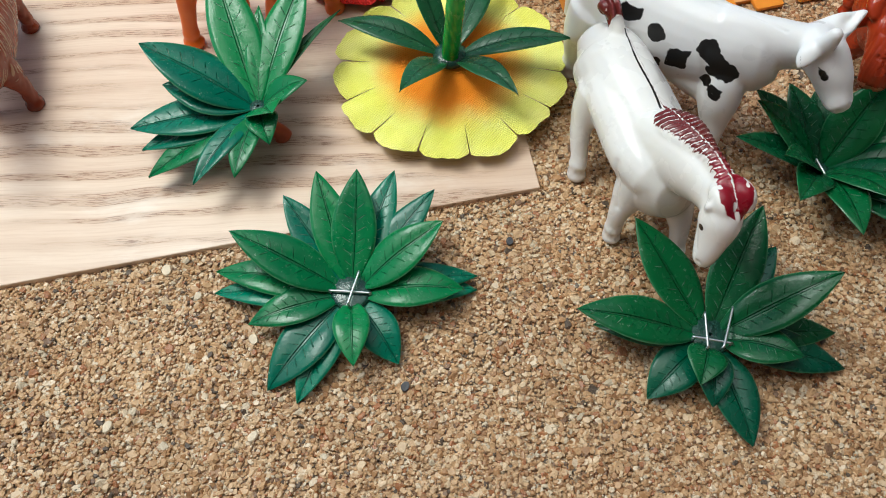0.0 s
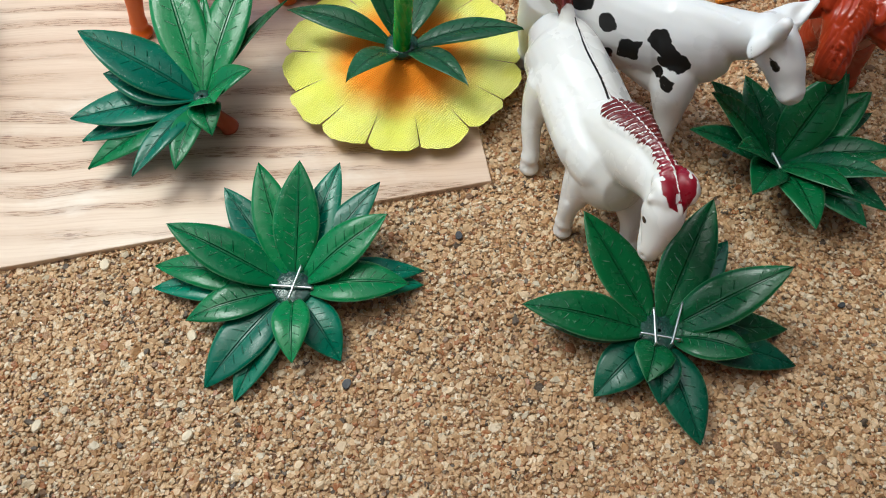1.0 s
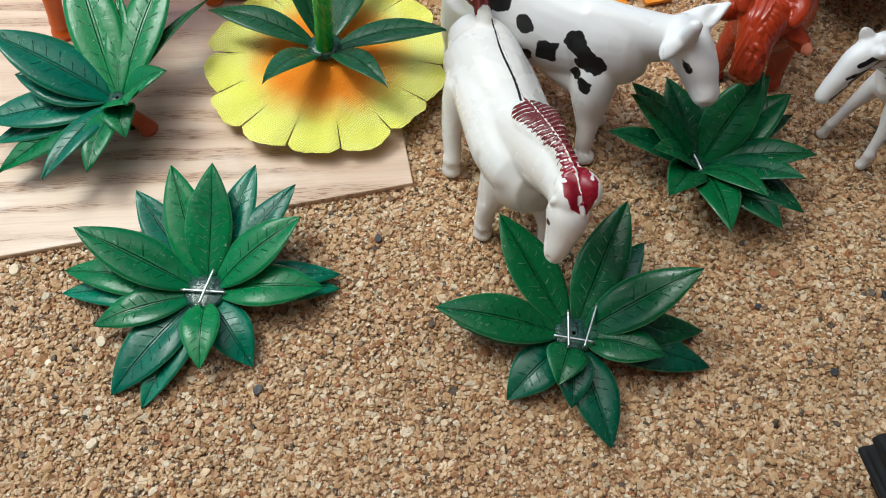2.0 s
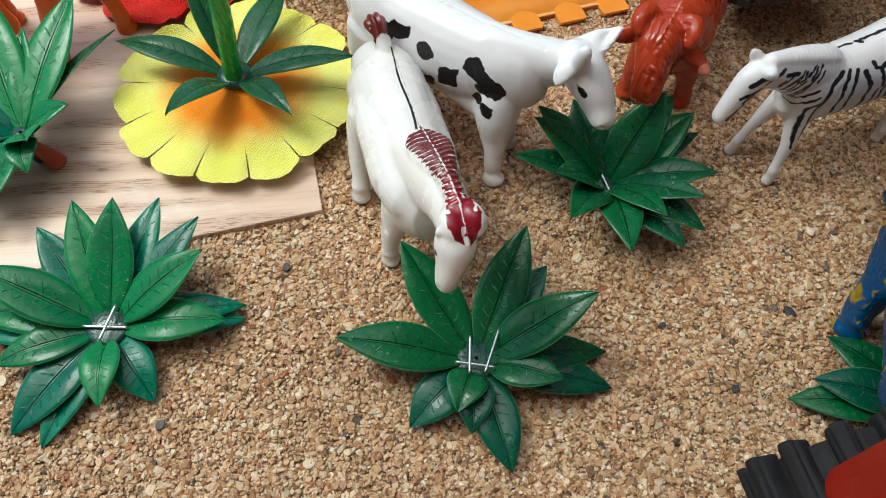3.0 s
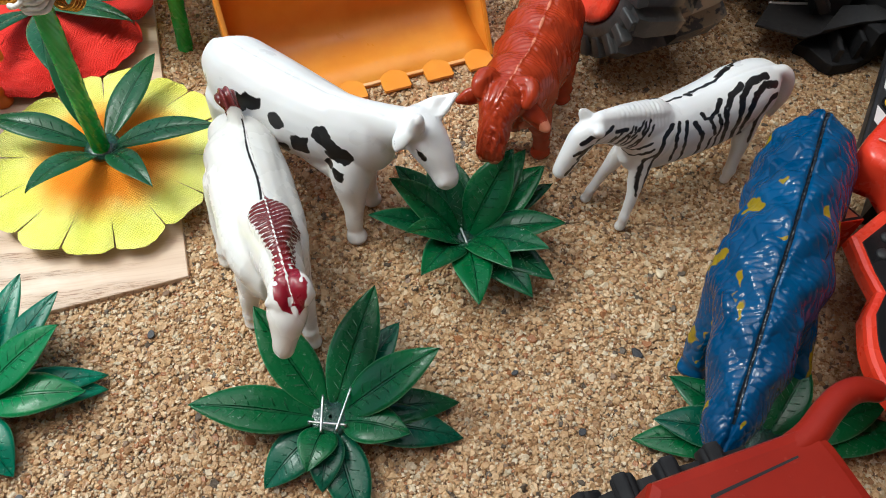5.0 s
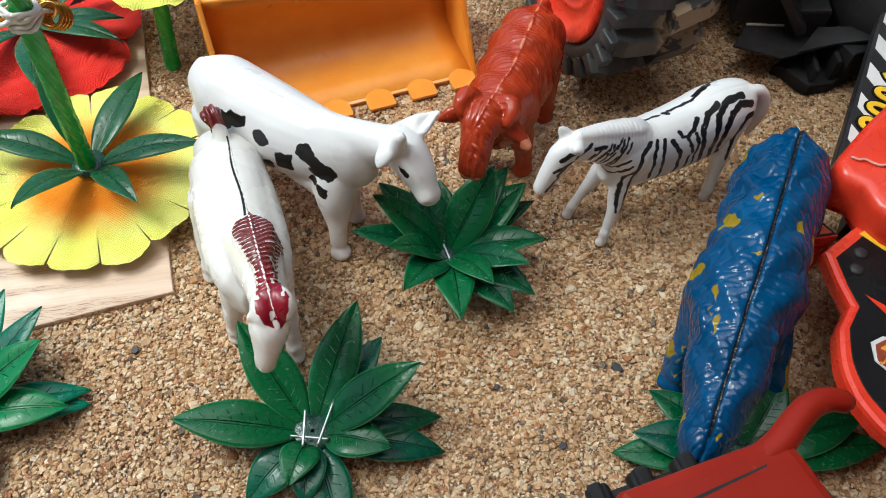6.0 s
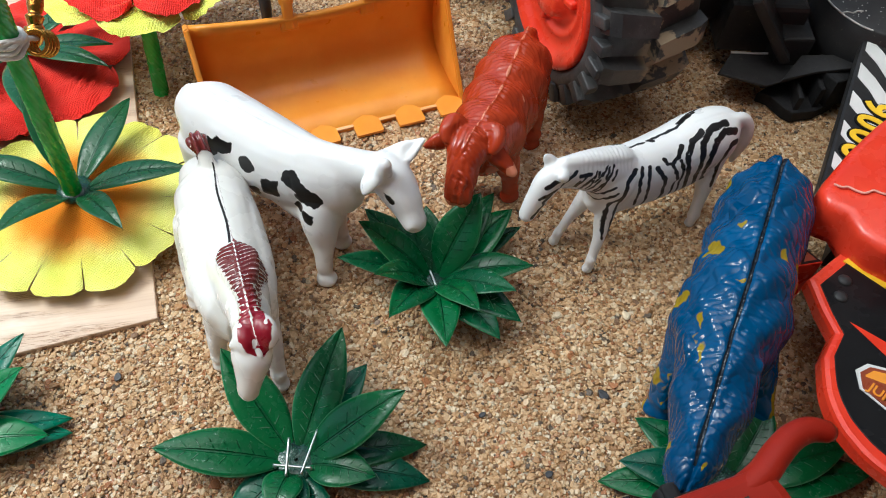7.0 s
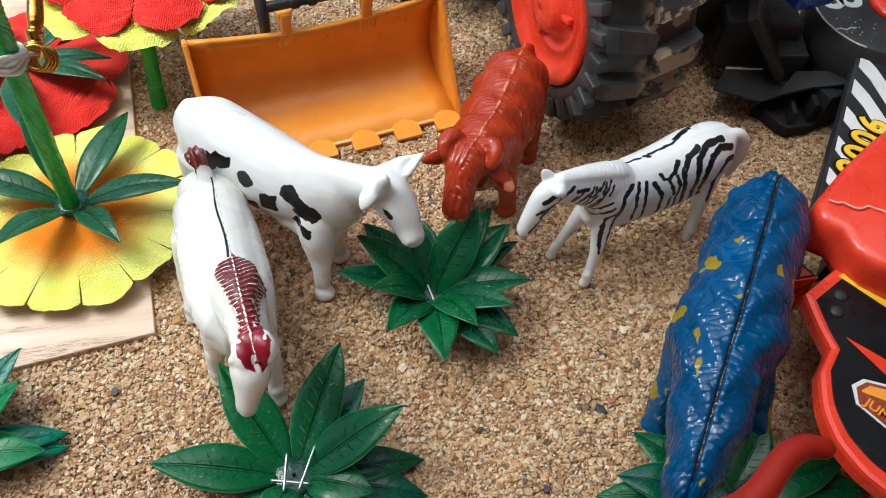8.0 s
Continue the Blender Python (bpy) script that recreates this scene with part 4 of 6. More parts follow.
        nostril = -0.5 * np.exp(-(((p[:, 0] - 43.6) ** 2 + (p[:, 2] - 25.4) ** 2) / 0.3)) * (np.abs(p[:, 1] - 5.6) > 1.2)
        cup = -1.2 * np.exp(-(((p[:, 0] - 34.6) / 1.4) ** 2 + ((p[:, 1] - 14.4) / 2.2) ** 2)) * (p[:, 2] > 37.6)
        return 0.10 * wavy(p, 0.5) + seam + ribs + shoulder + jaw + lips + nostril + cup
    figure("toy_cow", (54.5, 114.0, 0.0), -42.0, chains, COW_SKIN, "white plastic toy cow with black painted patches, standing on the sand", "toy cow",
           paints={"paint": black}, relief=mould, voxel=0.36, ease=20)


def foal():
    chains = [
        ([(-27.2, 4.0, 23.2, 6.0, 6.4), (-25.4, 4.4, 22.6, 8.0, 8.0), (-22, 4.6, 21.6, 9.0, 9.2), (-15, 4.0, 21.0, 9.2, 10.0), (-4, 2.8, 20.4, 8.7, 10.6), (7, 1.0, 20.4, 8.4, 11.0), (14, 0.0, 21.4, 7.4, 10.0)], Y),
        ([(-16, 4.0, 22.6, 9.4, 6.6), (-5, 2.4, 22.4, 9.9, 7.2), (6, 0.6, 22.4, 9.7, 7.2), (13, 0.0, 22.8, 8.0, 6.6)], Y),
        ([(5, 1.6, 24.4, 6.6, 8.2), (12, 1.2, 28.2, 5.6, 7.6), (19, 0.5, 32.2, 4.7, 6.4), (25, -0.4, 35.0, 4.0, 5.0), (29.5, -1.2, 35.8, 3.9, 4.2)], Y),
        ([(30.0, -1.6, 37.0, 3.8, 3.6), (31.6, -2.8, 34.8, 4.0, 4.2), (33.0, -4.2, 31.6, 3.0, 3.6), (34.2, -5.4, 28.6, 2.3, 2.8), (34.8, -5.8, 27.2, 2.2, 2.2)], Y),
        # mane and tail
        ([(3.2, 3.4, 31.4, 2.2, 1.2), (7.0, 2.6, 33.0, 4.4, 1.7), (13, 1.9, 35.8, 3.8, 1.9), (20, 0.7, 38.8, 2.1, 1.9), (26.0, -0.2, 40.0, 2.0, 1.7), (28.6, -0.7, 40.0, 2.2, 1.7)], Y),
        ([(26.6, -2.2, 39.4, 1.2, 1.0), (28.8, -2.9, 39.8, 2.0, 1.8), (31.0, -3.1, 39.2, 2.1, 1.9), (32.6, -3.0, 38.0, 1.3, 1.2)], Y), ([(26.6, 0.9, 39.6, 1.2, 1.0), (28.8, 1.3, 40.2, 2.0, 1.9), (31.0, 1.3, 39.8, 2.2, 2.0), (32.8, 1.0, 38.4, 1.4, 1.3)], Y),
        ([(-22, 6.0, 28.0, 2.2, 2.2), (-25.4, 6.2, 31.0, 1.9, 1.9), (-27.8, 5.8, 33.6, 2.3, 2.1), (-29.4, 5.9, 32.8, 2.4, 2.0), (-30.0, 6.4, 30.4, 1.8, 1.5)], Y),
        ([(31.0, 1.4, 38.6, 1.4, 1.8), (32.0, 2.8, 38.8, 1.0, 1.3)], X), ([(29.8, -4.8, 38.4, 1.2, 1.5), (30.0, -5.8, 38.8, 0.7, 0.9)], X),
        leg(-15, -3.4, 22.0, 6.6, -4.4, 4.0, 2.5, 0.5, -1.4), leg(-17, 9.4, 22.0, 0.0, 0.4, 4.0, 2.5, 0.5, -1.4),
        leg(9.0, -5.8, 19.0, 1.8, -2.4, 3.8, 2.3), leg(13.0, 4.4, 19.0, 9.2, -2.0, 3.6, 2.3, 0.5, 1.0),
    ]

    def ridge(x):
        return 3.4 - 0.155 * (x - 3)

    def comb(p):
        return p[:, 0] * 4.2 + 1.0 * np.abs(p[:, 1] - ridge(p[:, 0])) + 0.6 * np.sin(p[:, 0] * 0.7) + 0.5 * np.sin(p[:, 1] * 1.7 + p[:, 0])

    def on_mane(p):
        x, off = p[:, 0], p[:, 1] - ridge(p[:, 0])
        left = np.interp(x, [2.0, 3.0, 5, 8, 13, 18, 22, 26, 28.6, 31, 33, 34.6], [0.0, 3.4, 4.5, 4.2, 3.0, 2.3, 1.7, 1.9, 3.0, 3.4, 2.4, 0.0])
        right = np.interp(x, [0.0, 3.0, 6, 10, 14, 20, 26, 28.6, 31, 33, 34.6], [0.0, 1.8, 4.8, 5.4, 4.6, 2.9, 2.4, 3.0, 3.5, 2.6, 0.0])
        rag = 0.28 * np.sin(comb(p)) * ((x > 8) & (x < 27))
        low = np.interp(x, [0, 8, 14, 22, 28, 31, 34], [25, 25, 29, 34.5, 36.6, 37.0, 37.4])
        return np.minimum(np.where(off < 0, left, right) + rag - np.abs(off), p[:, 2] - low)

    def maroon(p):
        mane = on_mane(p)
        off = np.abs(p[:, 1] - ridge(p[:, 0]))
        bare = ((np.sin(comb(p)) > 0.76) & (off > 0.5) & (p[:, 0] < 26.0) | (off < 0.22)) & (p[:, 0] > 2.6)
        # paint left off in mottles that imitate pale highlights on the forelock
        mane = mane - 3.0 * np.clip(wavy(p, 1.7, 0.9) + 0.8 * wavy(p, 1.05, 2.0) - 0.12, 0, 1) * (p[:, 0] > 19)
        mane = np.where(bare, np.minimum(mane, -0.22 + 0.6 * wavy(p, 0.8, 0.3)), mane)
        tail = np.minimum(-25.0 - p[:, 0], p[:, 2] - 30.2)
        return np.maximum(mane, tail)

    def dark(p):
        seam = 0.20 + 0.005 * (p[:, 0] + 20) - np.abs(p[:, 1] - (7.1 - 0.165 * (p[:, 0] + 23.7)) + 0.25 * np.sin(p[:, 0] * 0.35)) + np.where((p[:, 0] > -23) & (p[:, 0] < 1.5) & (p[:, 2] > 26), 0, -9)
        eye = blob(p, 31.4, 34.6, 0.75, 0.6) + np.where(np.abs(p[:, 1] + 2.8) > 2.4, 0, -9)
        return np.maximum(seam, eye)

    def carve(p):
        mane = np.clip(on_mane(p) * 3, 0, 1)
        comb_ = np.abs(np.cos(0.5 * comb(p) - 0.785)) * (p[:, 0] < 28)
        part_ = np.exp(-((p[:, 1] - ridge(p[:, 0])) / 0.35) ** 2)
        shoulder = -0.4 * np.exp(-(line_near(p, (6.0, 24.0), (10.5, 13.0), 0.0) / 0.8) ** 2) * (p[:, 2] < 26)
        cheek = -0.3 * np.exp(-(line_near(p, (30.0, 33.0), (33.0, 30.0), 0.0) / 0.6) ** 2)
        nostril = -0.5 * np.exp(-(((p[:, 0] - 35.2) ** 2 + (p[:, 2] - 28.0) ** 2) / 0.35)) * (np.abs(p[:, 1] + 5.6) > 0.9)
        return (0.30 * comb_ + 0.22 * part_) * mane + 0.08 * wavy(p, 0.5) + 0.25 * np.sin(p[:, 1] * 4) * ((p[:, 0] < -25) & (p[:, 2] > 31)) + shoulder + cheek + nostril
    figure("toy_foal", (45.0, 85.0, 0.0), -70.0, chains, FOAL_SKIN, "ivory plastic toy foal with maroon mane, grazing on the sand", "toy horse",
           paints={"paint": maroon, "paint_two": dark}, relief=carve, voxel=0.28, ease=34)


def zebra():
    chains = [
        ([(-25.4, -4.0, 24.6, 3.6, 4.8), (-23.8, -4.2, 25.2, 6.2, 7.2), (-20.8, -4.2, 25.6, 7.4, 8.3), (-15, -4.1, 25.0, 7.8, 8.8), (-4, -3.4, 23.4, 7.4, 8.4), (7, -2.7, 23.2, 6.9, 8.4), (14, -2.2, 23.8, 5.8, 7.6)], Y),
        ([(9, -2.4, 26.0, 4.9, 6.6), (16, -2.1, 28.8, 4.3, 6.0), (22.4, -1.8, 31.8, 3.6, 4.7), (28.0, -1.6, 33.4, 3.2, 3.8)], Y),
        ([(28.6, -1.6, 35.0, 2.8, 2.8), (31.2, -1.2, 32.4, 3.1, 3.5), (33.8, -0.6, 28.2, 2.5, 2.9), (35.6, -0.1, 24.6, 2.1, 2.4), (36.4, 0.1, 23.2, 2.0, 2.0)], Y),
        ([(7.6, -2.9, 31.4, 2.2, 1.2), (9.4, -2.7, 32.2, 2.9, 1.7), (14, -2.4, 33.6, 2.8, 1.8), (21, -2.0, 35.6, 2.3, 1.7), (27.6, -1.8, 36.8, 1.7, 1.5)], Y),
        ([(29.2, -3.4, 35.6, 1.3, 1.6), (30.4, -4.0, 37.2, 1.2, 1.5), (31.4, -4.2, 38.6, 0.5, 0.7)], Y), ([(28.8, 0.6, 35.6, 1.6, 1.6), (29.6, 1.8, 36.6, 1.6, 1.4), (30.8, 2.4, 37.4, 0.7, 0.7)], Y),
        ([(-22.0, -3.4, 31.4, 1.6, 1.6), (-26.2, -2.6, 31.6, 1.7, 1.7), (-29.0, -2.0, 28.6, 2.0, 1.9), (-29.8, -1.6, 23.0, 2.1, 2.0), (-29.6, -1.6, 15.0, 0.8, 0.8)], Y),
        ([(-20, -3.6, 22.0, 6.2, 6.4), (-13, -3.2, 20.4, 6.8, 6.8), (-4, -2.8, 19.4, 6.8, 6.8), (5, -2.0, 19.0, 6.0, 6.4), (11.5, -1.2, 18.8, 4.6, 5.4), (15.0, -1.0, 20.0, 3.8, 4.6)], Y),
        leg(12.4, 1.4, 20.0, 5.6, 6.2, 2.5, 1.5), leg(14.0, -5.2, 20.0, 8.0, 1.4, 2.4, 1.5),
        leg(-19.0, 0.6, 23.0, 2.0, 4.2, 3.0, 1.5, 0.5, 0.0), leg(-21, -8.2, 23.0, -5.0, -1.2, 3.6, 1.7, 0.5, -1.2),
    ]

    # painted strokes: width, then points (along, round the barrel); those on the neck are (along, up)
    fore = [(0.62, (7.7, 7.6), (9.9, 5.2), (11.2, -0.5), (13.2, -6.5)), (0.52, (11.0, 0.4), (13.8, -0.6), (15.4, -6.0)), (0.42, (12.6, 2.4), (15.5, 1.0), (17.9, -0.4)), (0.36, (13.1, 4.5), (16.3, 3.3), (19.9, 2.7)),
            (0.5, (5.8, 7.5), (6.6, 3.2), (6.2, -3.6)), (0.48, (3.7, 7.2), (4.1, 3.2), (3.2, -2.5), (4.4, -7.5)), (0.60, (1.6, 6.3), (-1.1, 2.3), (-1.8, -2.6), (-0.6, -7.5)), (0.36, (-4.6, 0.2), (-4.6, -3.6), (-3.8, -7.5))]
    rear = [(0.62, (-6.5, 10.1), (-4.8, 7.4), (-3.0, 6.0), (-4.3, 3.4), (-5.3, 0.9)), (0.5, (-0.7, 8.2), (-1.6, 6.4), (-3.0, 6.0)), (0.45, (-5.5, 6.2), (-6.5, 3.1), (-6.4, -0.4), (-7.0, -7.0)),
            (0.85, (-12.5, 11.7), (-9.3, 10.0), (-7.4, 6.4), (-8.4, 0.8), (-9.4, -6.0)), (0.95, (-19.9, 12.0), (-15.1, 11.7), (-12.2, 8.8), (-11.8, 4.6), (-11.6, -0.4), (-12.6, -6.5))]
    rump = [(0.90, (-22.2, 9.4), (-19.0, 9.9), (-16.1, 8.3), (-14.7, 5.1), (-14.4, 1.1), (-15.1, -4.6)), (0.70, (-23.0, 6.5), (-20.9, 6.3), (-19.4, 3.9), (-18.3, 0.0), (-18.4, -5.0)),
            (0.58, (-23.8, 4.0), (-22.4, 1.2), (-21.6, -2.5), (-21.0, -5.0)),
            (0.45, (12.1, 15.5), (9.5, 15.8), (7.3, 14.9)), (0.35, (7.5, 15.8), (2.0, 15.8)), (0.45, (1.0, 16.1), (-0.6, 15.1)), (0.5, (-0.8, 16.4), (-7.7, 16.5), (-14.7, 19.2)), (0.5, (-9.1, 17.9), (-15.4, 20.4), (-19.9, 20.8))]
    neck = [(0.35, (15.3, 31.6), (18.6, 25.8)), (0.3, (18.2, 30.8), (21.6, 27.6)), (0.45, (25.2, 35.4), (28.6, 34.0), (30.2, 29.8)),
            (0.45, (28.4, 36.2), (33.0, 33.4)), (0.4, (30.3, 32.4), (34.4, 30.6)), (0.42, (33.2, 28.9), (35.8, 25.8)), (0.5, (24.2, 34.0), (21.2, 33.6)), (0.3, (21.0, 32.0), (23.4, 29.6)), (0.35, (17.6, 32.6), (19.6, 31.0)),
            (0.3, (16.2, 33.6), (17.6, 32.0)), (0.3, (19.4, 33.4), (20.6, 31.6)), (0.28, (13.2, 31.8), (14.6, 30.0)), (0.25, (22.6, 33.0), (25.0, 31.0)), (0.3, (17.2, 29.6), (19.4, 26.8)),
            (0.32, (20.2, 31.4), (21.4, 29.2)), (0.3, (22.2, 31.4), (23.0, 29.6)), (0.34, (15.6, 33.2), (16.6, 30.8)), (0.3, (14.2, 33.0), (15.2, 31.2)), (0.3, (18.6, 33.2), (19.2, 31.8)),
            (0.3, (24.2, 32.6), (25.4, 31.0)), (0.34, (31.6, 31.4), (33.6, 29.6))]

    def stripes(p):
        q = p + 0.22 * np.stack([wavy(p, 1.7, 0.5), wavy(p, 1.7, 1.5), wavy(p, 1.9, 2.5)], 1)
        around = np.stack([q[:, 0], 9.0 * np.arctan2((q[:, 2] - 22.3) / 10.0, (q[:, 1] + 3.3) / 7.3)], 1)
        high = q + np.stack([0 * p[:, 0], 0 * p[:, 0], 1.5 * np.clip((31.5 - p[:, 2]) / 7, 0, 1)], 1)
        hidden = np.where(p[:, 1] < np.where(p[:, 0] > 20, -1.8, -3.2), 9, 0)
        f = np.full(len(p), -9.0)
        for strokes, at, axes, away in ((fore + rear + rump, around, (0, 1), 0), (neck, high, (0, 2), hidden)):
            for stroke in strokes:
                ends = len(stroke) - 2
                for k, (a, b) in enumerate(zip(stroke[1:], stroke[2:])):
                    f = np.maximum(f, line_near(at, a, b, stroke[0] * (1.10 - 0.45 * k / ends), axes) - away)
        return f + 0.12 * wavy(p, 1.9)

    def mould(p):
        mane = 0.10 * np.sin(p[:, 0] * 5.2 + 0.9 * np.sin(p[:, 1] * 1.3 + p[:, 0]) + 0.35 * p[:, 2]) * (0.6 + 0.8 * wavy(p, 0.5, 1.2)) * ((p[:, 2] > 30.5) & (p[:, 0] > 8) & (p[:, 0] < 26))
        seam = -0.22 * np.exp(-((p[:, 1] + 4.0) / 0.3) ** 2) * ((p[:, 0] < 8) & (p[:, 2] > 27))
        haunch = -0.4 * np.exp(-(line_near(p, (-13.5, 27.0), (-15.5, 17.0), 0.0) / 0.9) ** 2)
        shoulder = -0.3 * np.exp(-(line_near(p, (7.0, 27.0), (10.0, 17.5), 0.0) / 0.8) ** 2)
        jaw = -0.3 * np.exp(-(line_near(p, (28.0, 30.0), (32.0, 28.4), 0.0) / 0.5) ** 2)
        lips = -0.3 * np.exp(-(line_near(p, (35.0, 22.6), (37.8, 22.6), 0.0) / 0.3) ** 2)
        return mane + seam + haunch + shoulder + jaw + lips + 0.06 * wavy(p, 0.6)
    figure("toy_zebra", (152.0, 100.0, 0.0), 195.0, chains, ZEBRA_SKIN, "white plastic toy zebra with black painted stripes, standing on the sand", "toy zebra",
           paints={"paint": stripes}, relief=mould, voxel=0.36, ease=14)


def ox():
    chains = [
        ([(-27, -0.8, 23.6, 5.2, 6.0), (-23, -1.0, 23.4, 8.8, 9.0), (-12, -1.4, 22.6, 10.0, 10.6), (0, -1.6, 22.6, 9.8, 10.8), (10, -1.6, 24.6, 9.0, 10.2), (16, -2.0, 26.0, 7.8, 8.8)], Y),
        ([(10, -1.8, 28.4, 6.6, 6.0), (16, -2.6, 30.0, 6.2, 5.2), (21, -3.4, 30.4, 5.8, 4.4)], Y),
        ([(19.5, -3.6, 32.6, 5.6, 3.6), (23.0, -3.6, 30.6, 5.0, 4.4), (26.6, -3.2, 27.4, 4.0, 4.0), (29.4, -2.8, 24.6, 3.5, 3.6), (31.0, -2.6, 22.0, 3.2, 2.8)], Y),
        # horns and ears
        ([(17.6, -6.6, 33.0, 2.0, 2.2), (18.6, -8.6, 34.8, 2.4, 2.3), (21.4, -9.2, 34.6, 2.2, 2.0), (23.4, -8.4, 33.2, 1.5, 1.5)], X), ([(17.0, -0.2, 33.6, 2.0, 2.2), (17.8, 2.2, 34.6, 2.3, 2.3), (20.4, 3.2, 33.8, 2.0, 1.9), (22.0, 2.6, 32.2, 1.4, 1.4)], X),
        ([(18.6, 0.8, 30.2, 2.4, 2.2), (19.6, 3.4, 28.4, 2.7, 2.4), (20.8, 6.4, 27.0, 2.4, 2.0), (21.6, 8.8, 26.0, 1.2, 1.1)], X), ([(20.4, -8.6, 30.8, 1.7, 2.2), (22.4, -11.4, 30.4, 1.6, 2.5), (24.2, -13.8, 29.8, 0.6, 0.9)], X),
        ([(-25, -0.6, 30.0, 1.5, 1.5), (-29.4, -0.4, 27.0, 1.4, 1.4), (-30, 0.0, 14.0, 1.3, 1.3)], Y),
        leg(-18, 5.4, 20, 2.6, 1.6, 5.0, 2.8), leg(-18, -7.4, 20, 0.6, -1.0, 5.0, 2.8), leg(8.0, 4.2, 20, -1.0, 2.4, 3.6, 2.5), leg(10, -7.0, 20, 0.6, -1.0, 3.6, 2.6),
    ]

    def line(p):
        return -1.1 - 0.12 * np.maximum(p[:, 0] - 4, 0)

    def lock(p):
        body, face = tufts(p, (-1.4, 20.0), 1.15, 6.5, 62, 11), np.where(p[:, 1] > -3.4, tufts(p, (-3.2, 14.0), 0.85, 4.0, 48, 12), tufts(p, (-3.2, 14.0), 1.0, 7.0, 10, 13))
        return np.where(p[:, 0] < 19, body, face)

    def hair(p):
        seam = 0.25 * np.exp(-((p[:, 1] - line(p)) / 0.28) ** 2) * (p[:, 2] > 26) * (p[:, 0] < 26)
        swell = 0.5 * np.sin(0.62 * p[:, 0] + 0.35 * np.abs(p[:, 1] + 1.4)) * (p[:, 0] < 16)
        cup = -0.9 * np.exp(-(((p[:, 1] - 5.6) / 2.0) ** 2 + ((p[:, 2] - 27.0) / 1.2) ** 2)) * (p[:, 0] > 21.4)
        muzzle = (-0.5 * np.exp(-((p[:, 1] + 2.6) / 0.6) ** 2) - 0.3 * np.exp(-((np.abs(p[:, 1] + 2.6) - 1.9) / 0.5) ** 2) * (p[:, 2] > 22.4)) * (p[:, 0] > 30.0)
        return np.where((p[:, 2] > 7) & ~((p[:, 0] > 16.4) & ((p[:, 1] > 1.6) | (p[:, 1] < -7.4))), np.where(p[:, 0] > 19, 0.55, 0.38) * lock(p) - 0.2, 0) + seam + swell + cup + muzzle + 0.15 * wavy(p, 0.5)

    def pale(p):
        seam = 0.20 - np.abs(p[:, 1] - line(p)) + np.where((p[:, 2] > 28) & (p[:, 0] < 24), 0, -9) + 0.3 * wavy(p, 0.8)
        tips = np.where((p[:, 1] > 7.4 + 0.6 * np.sin(p[:, 0] * 1.3)) & (p[:, 0] > 17), 0.3, -9.0)
        # sheen of the hair painted as sparse pale streaks on lock crests
        crest = np.where(p[:, 2] > 9, (lock(p) - 0.97) * 3.5 + 0.7 * wavy(p, 0.45, 1.0) - 0.64, -9)
        teeth = np.where((p[:, 0] > 31.0) & (p[:, 2] < 22.5), 0.5 + 1.6 * wavy(p, 1.1, 0.8), -9.0)
        return np.max([seam - 0.05, teeth, tips, crest], axis=0)
    figure("toy_ox", (118.0, 125.0, 0.0), -117.0, chains, OX_SKIN, "rust red plastic toy ox with hairy moulding, grazing on the sand", "toy ox",
           paints={"paint": pale}, relief=hair, voxel=0.36)


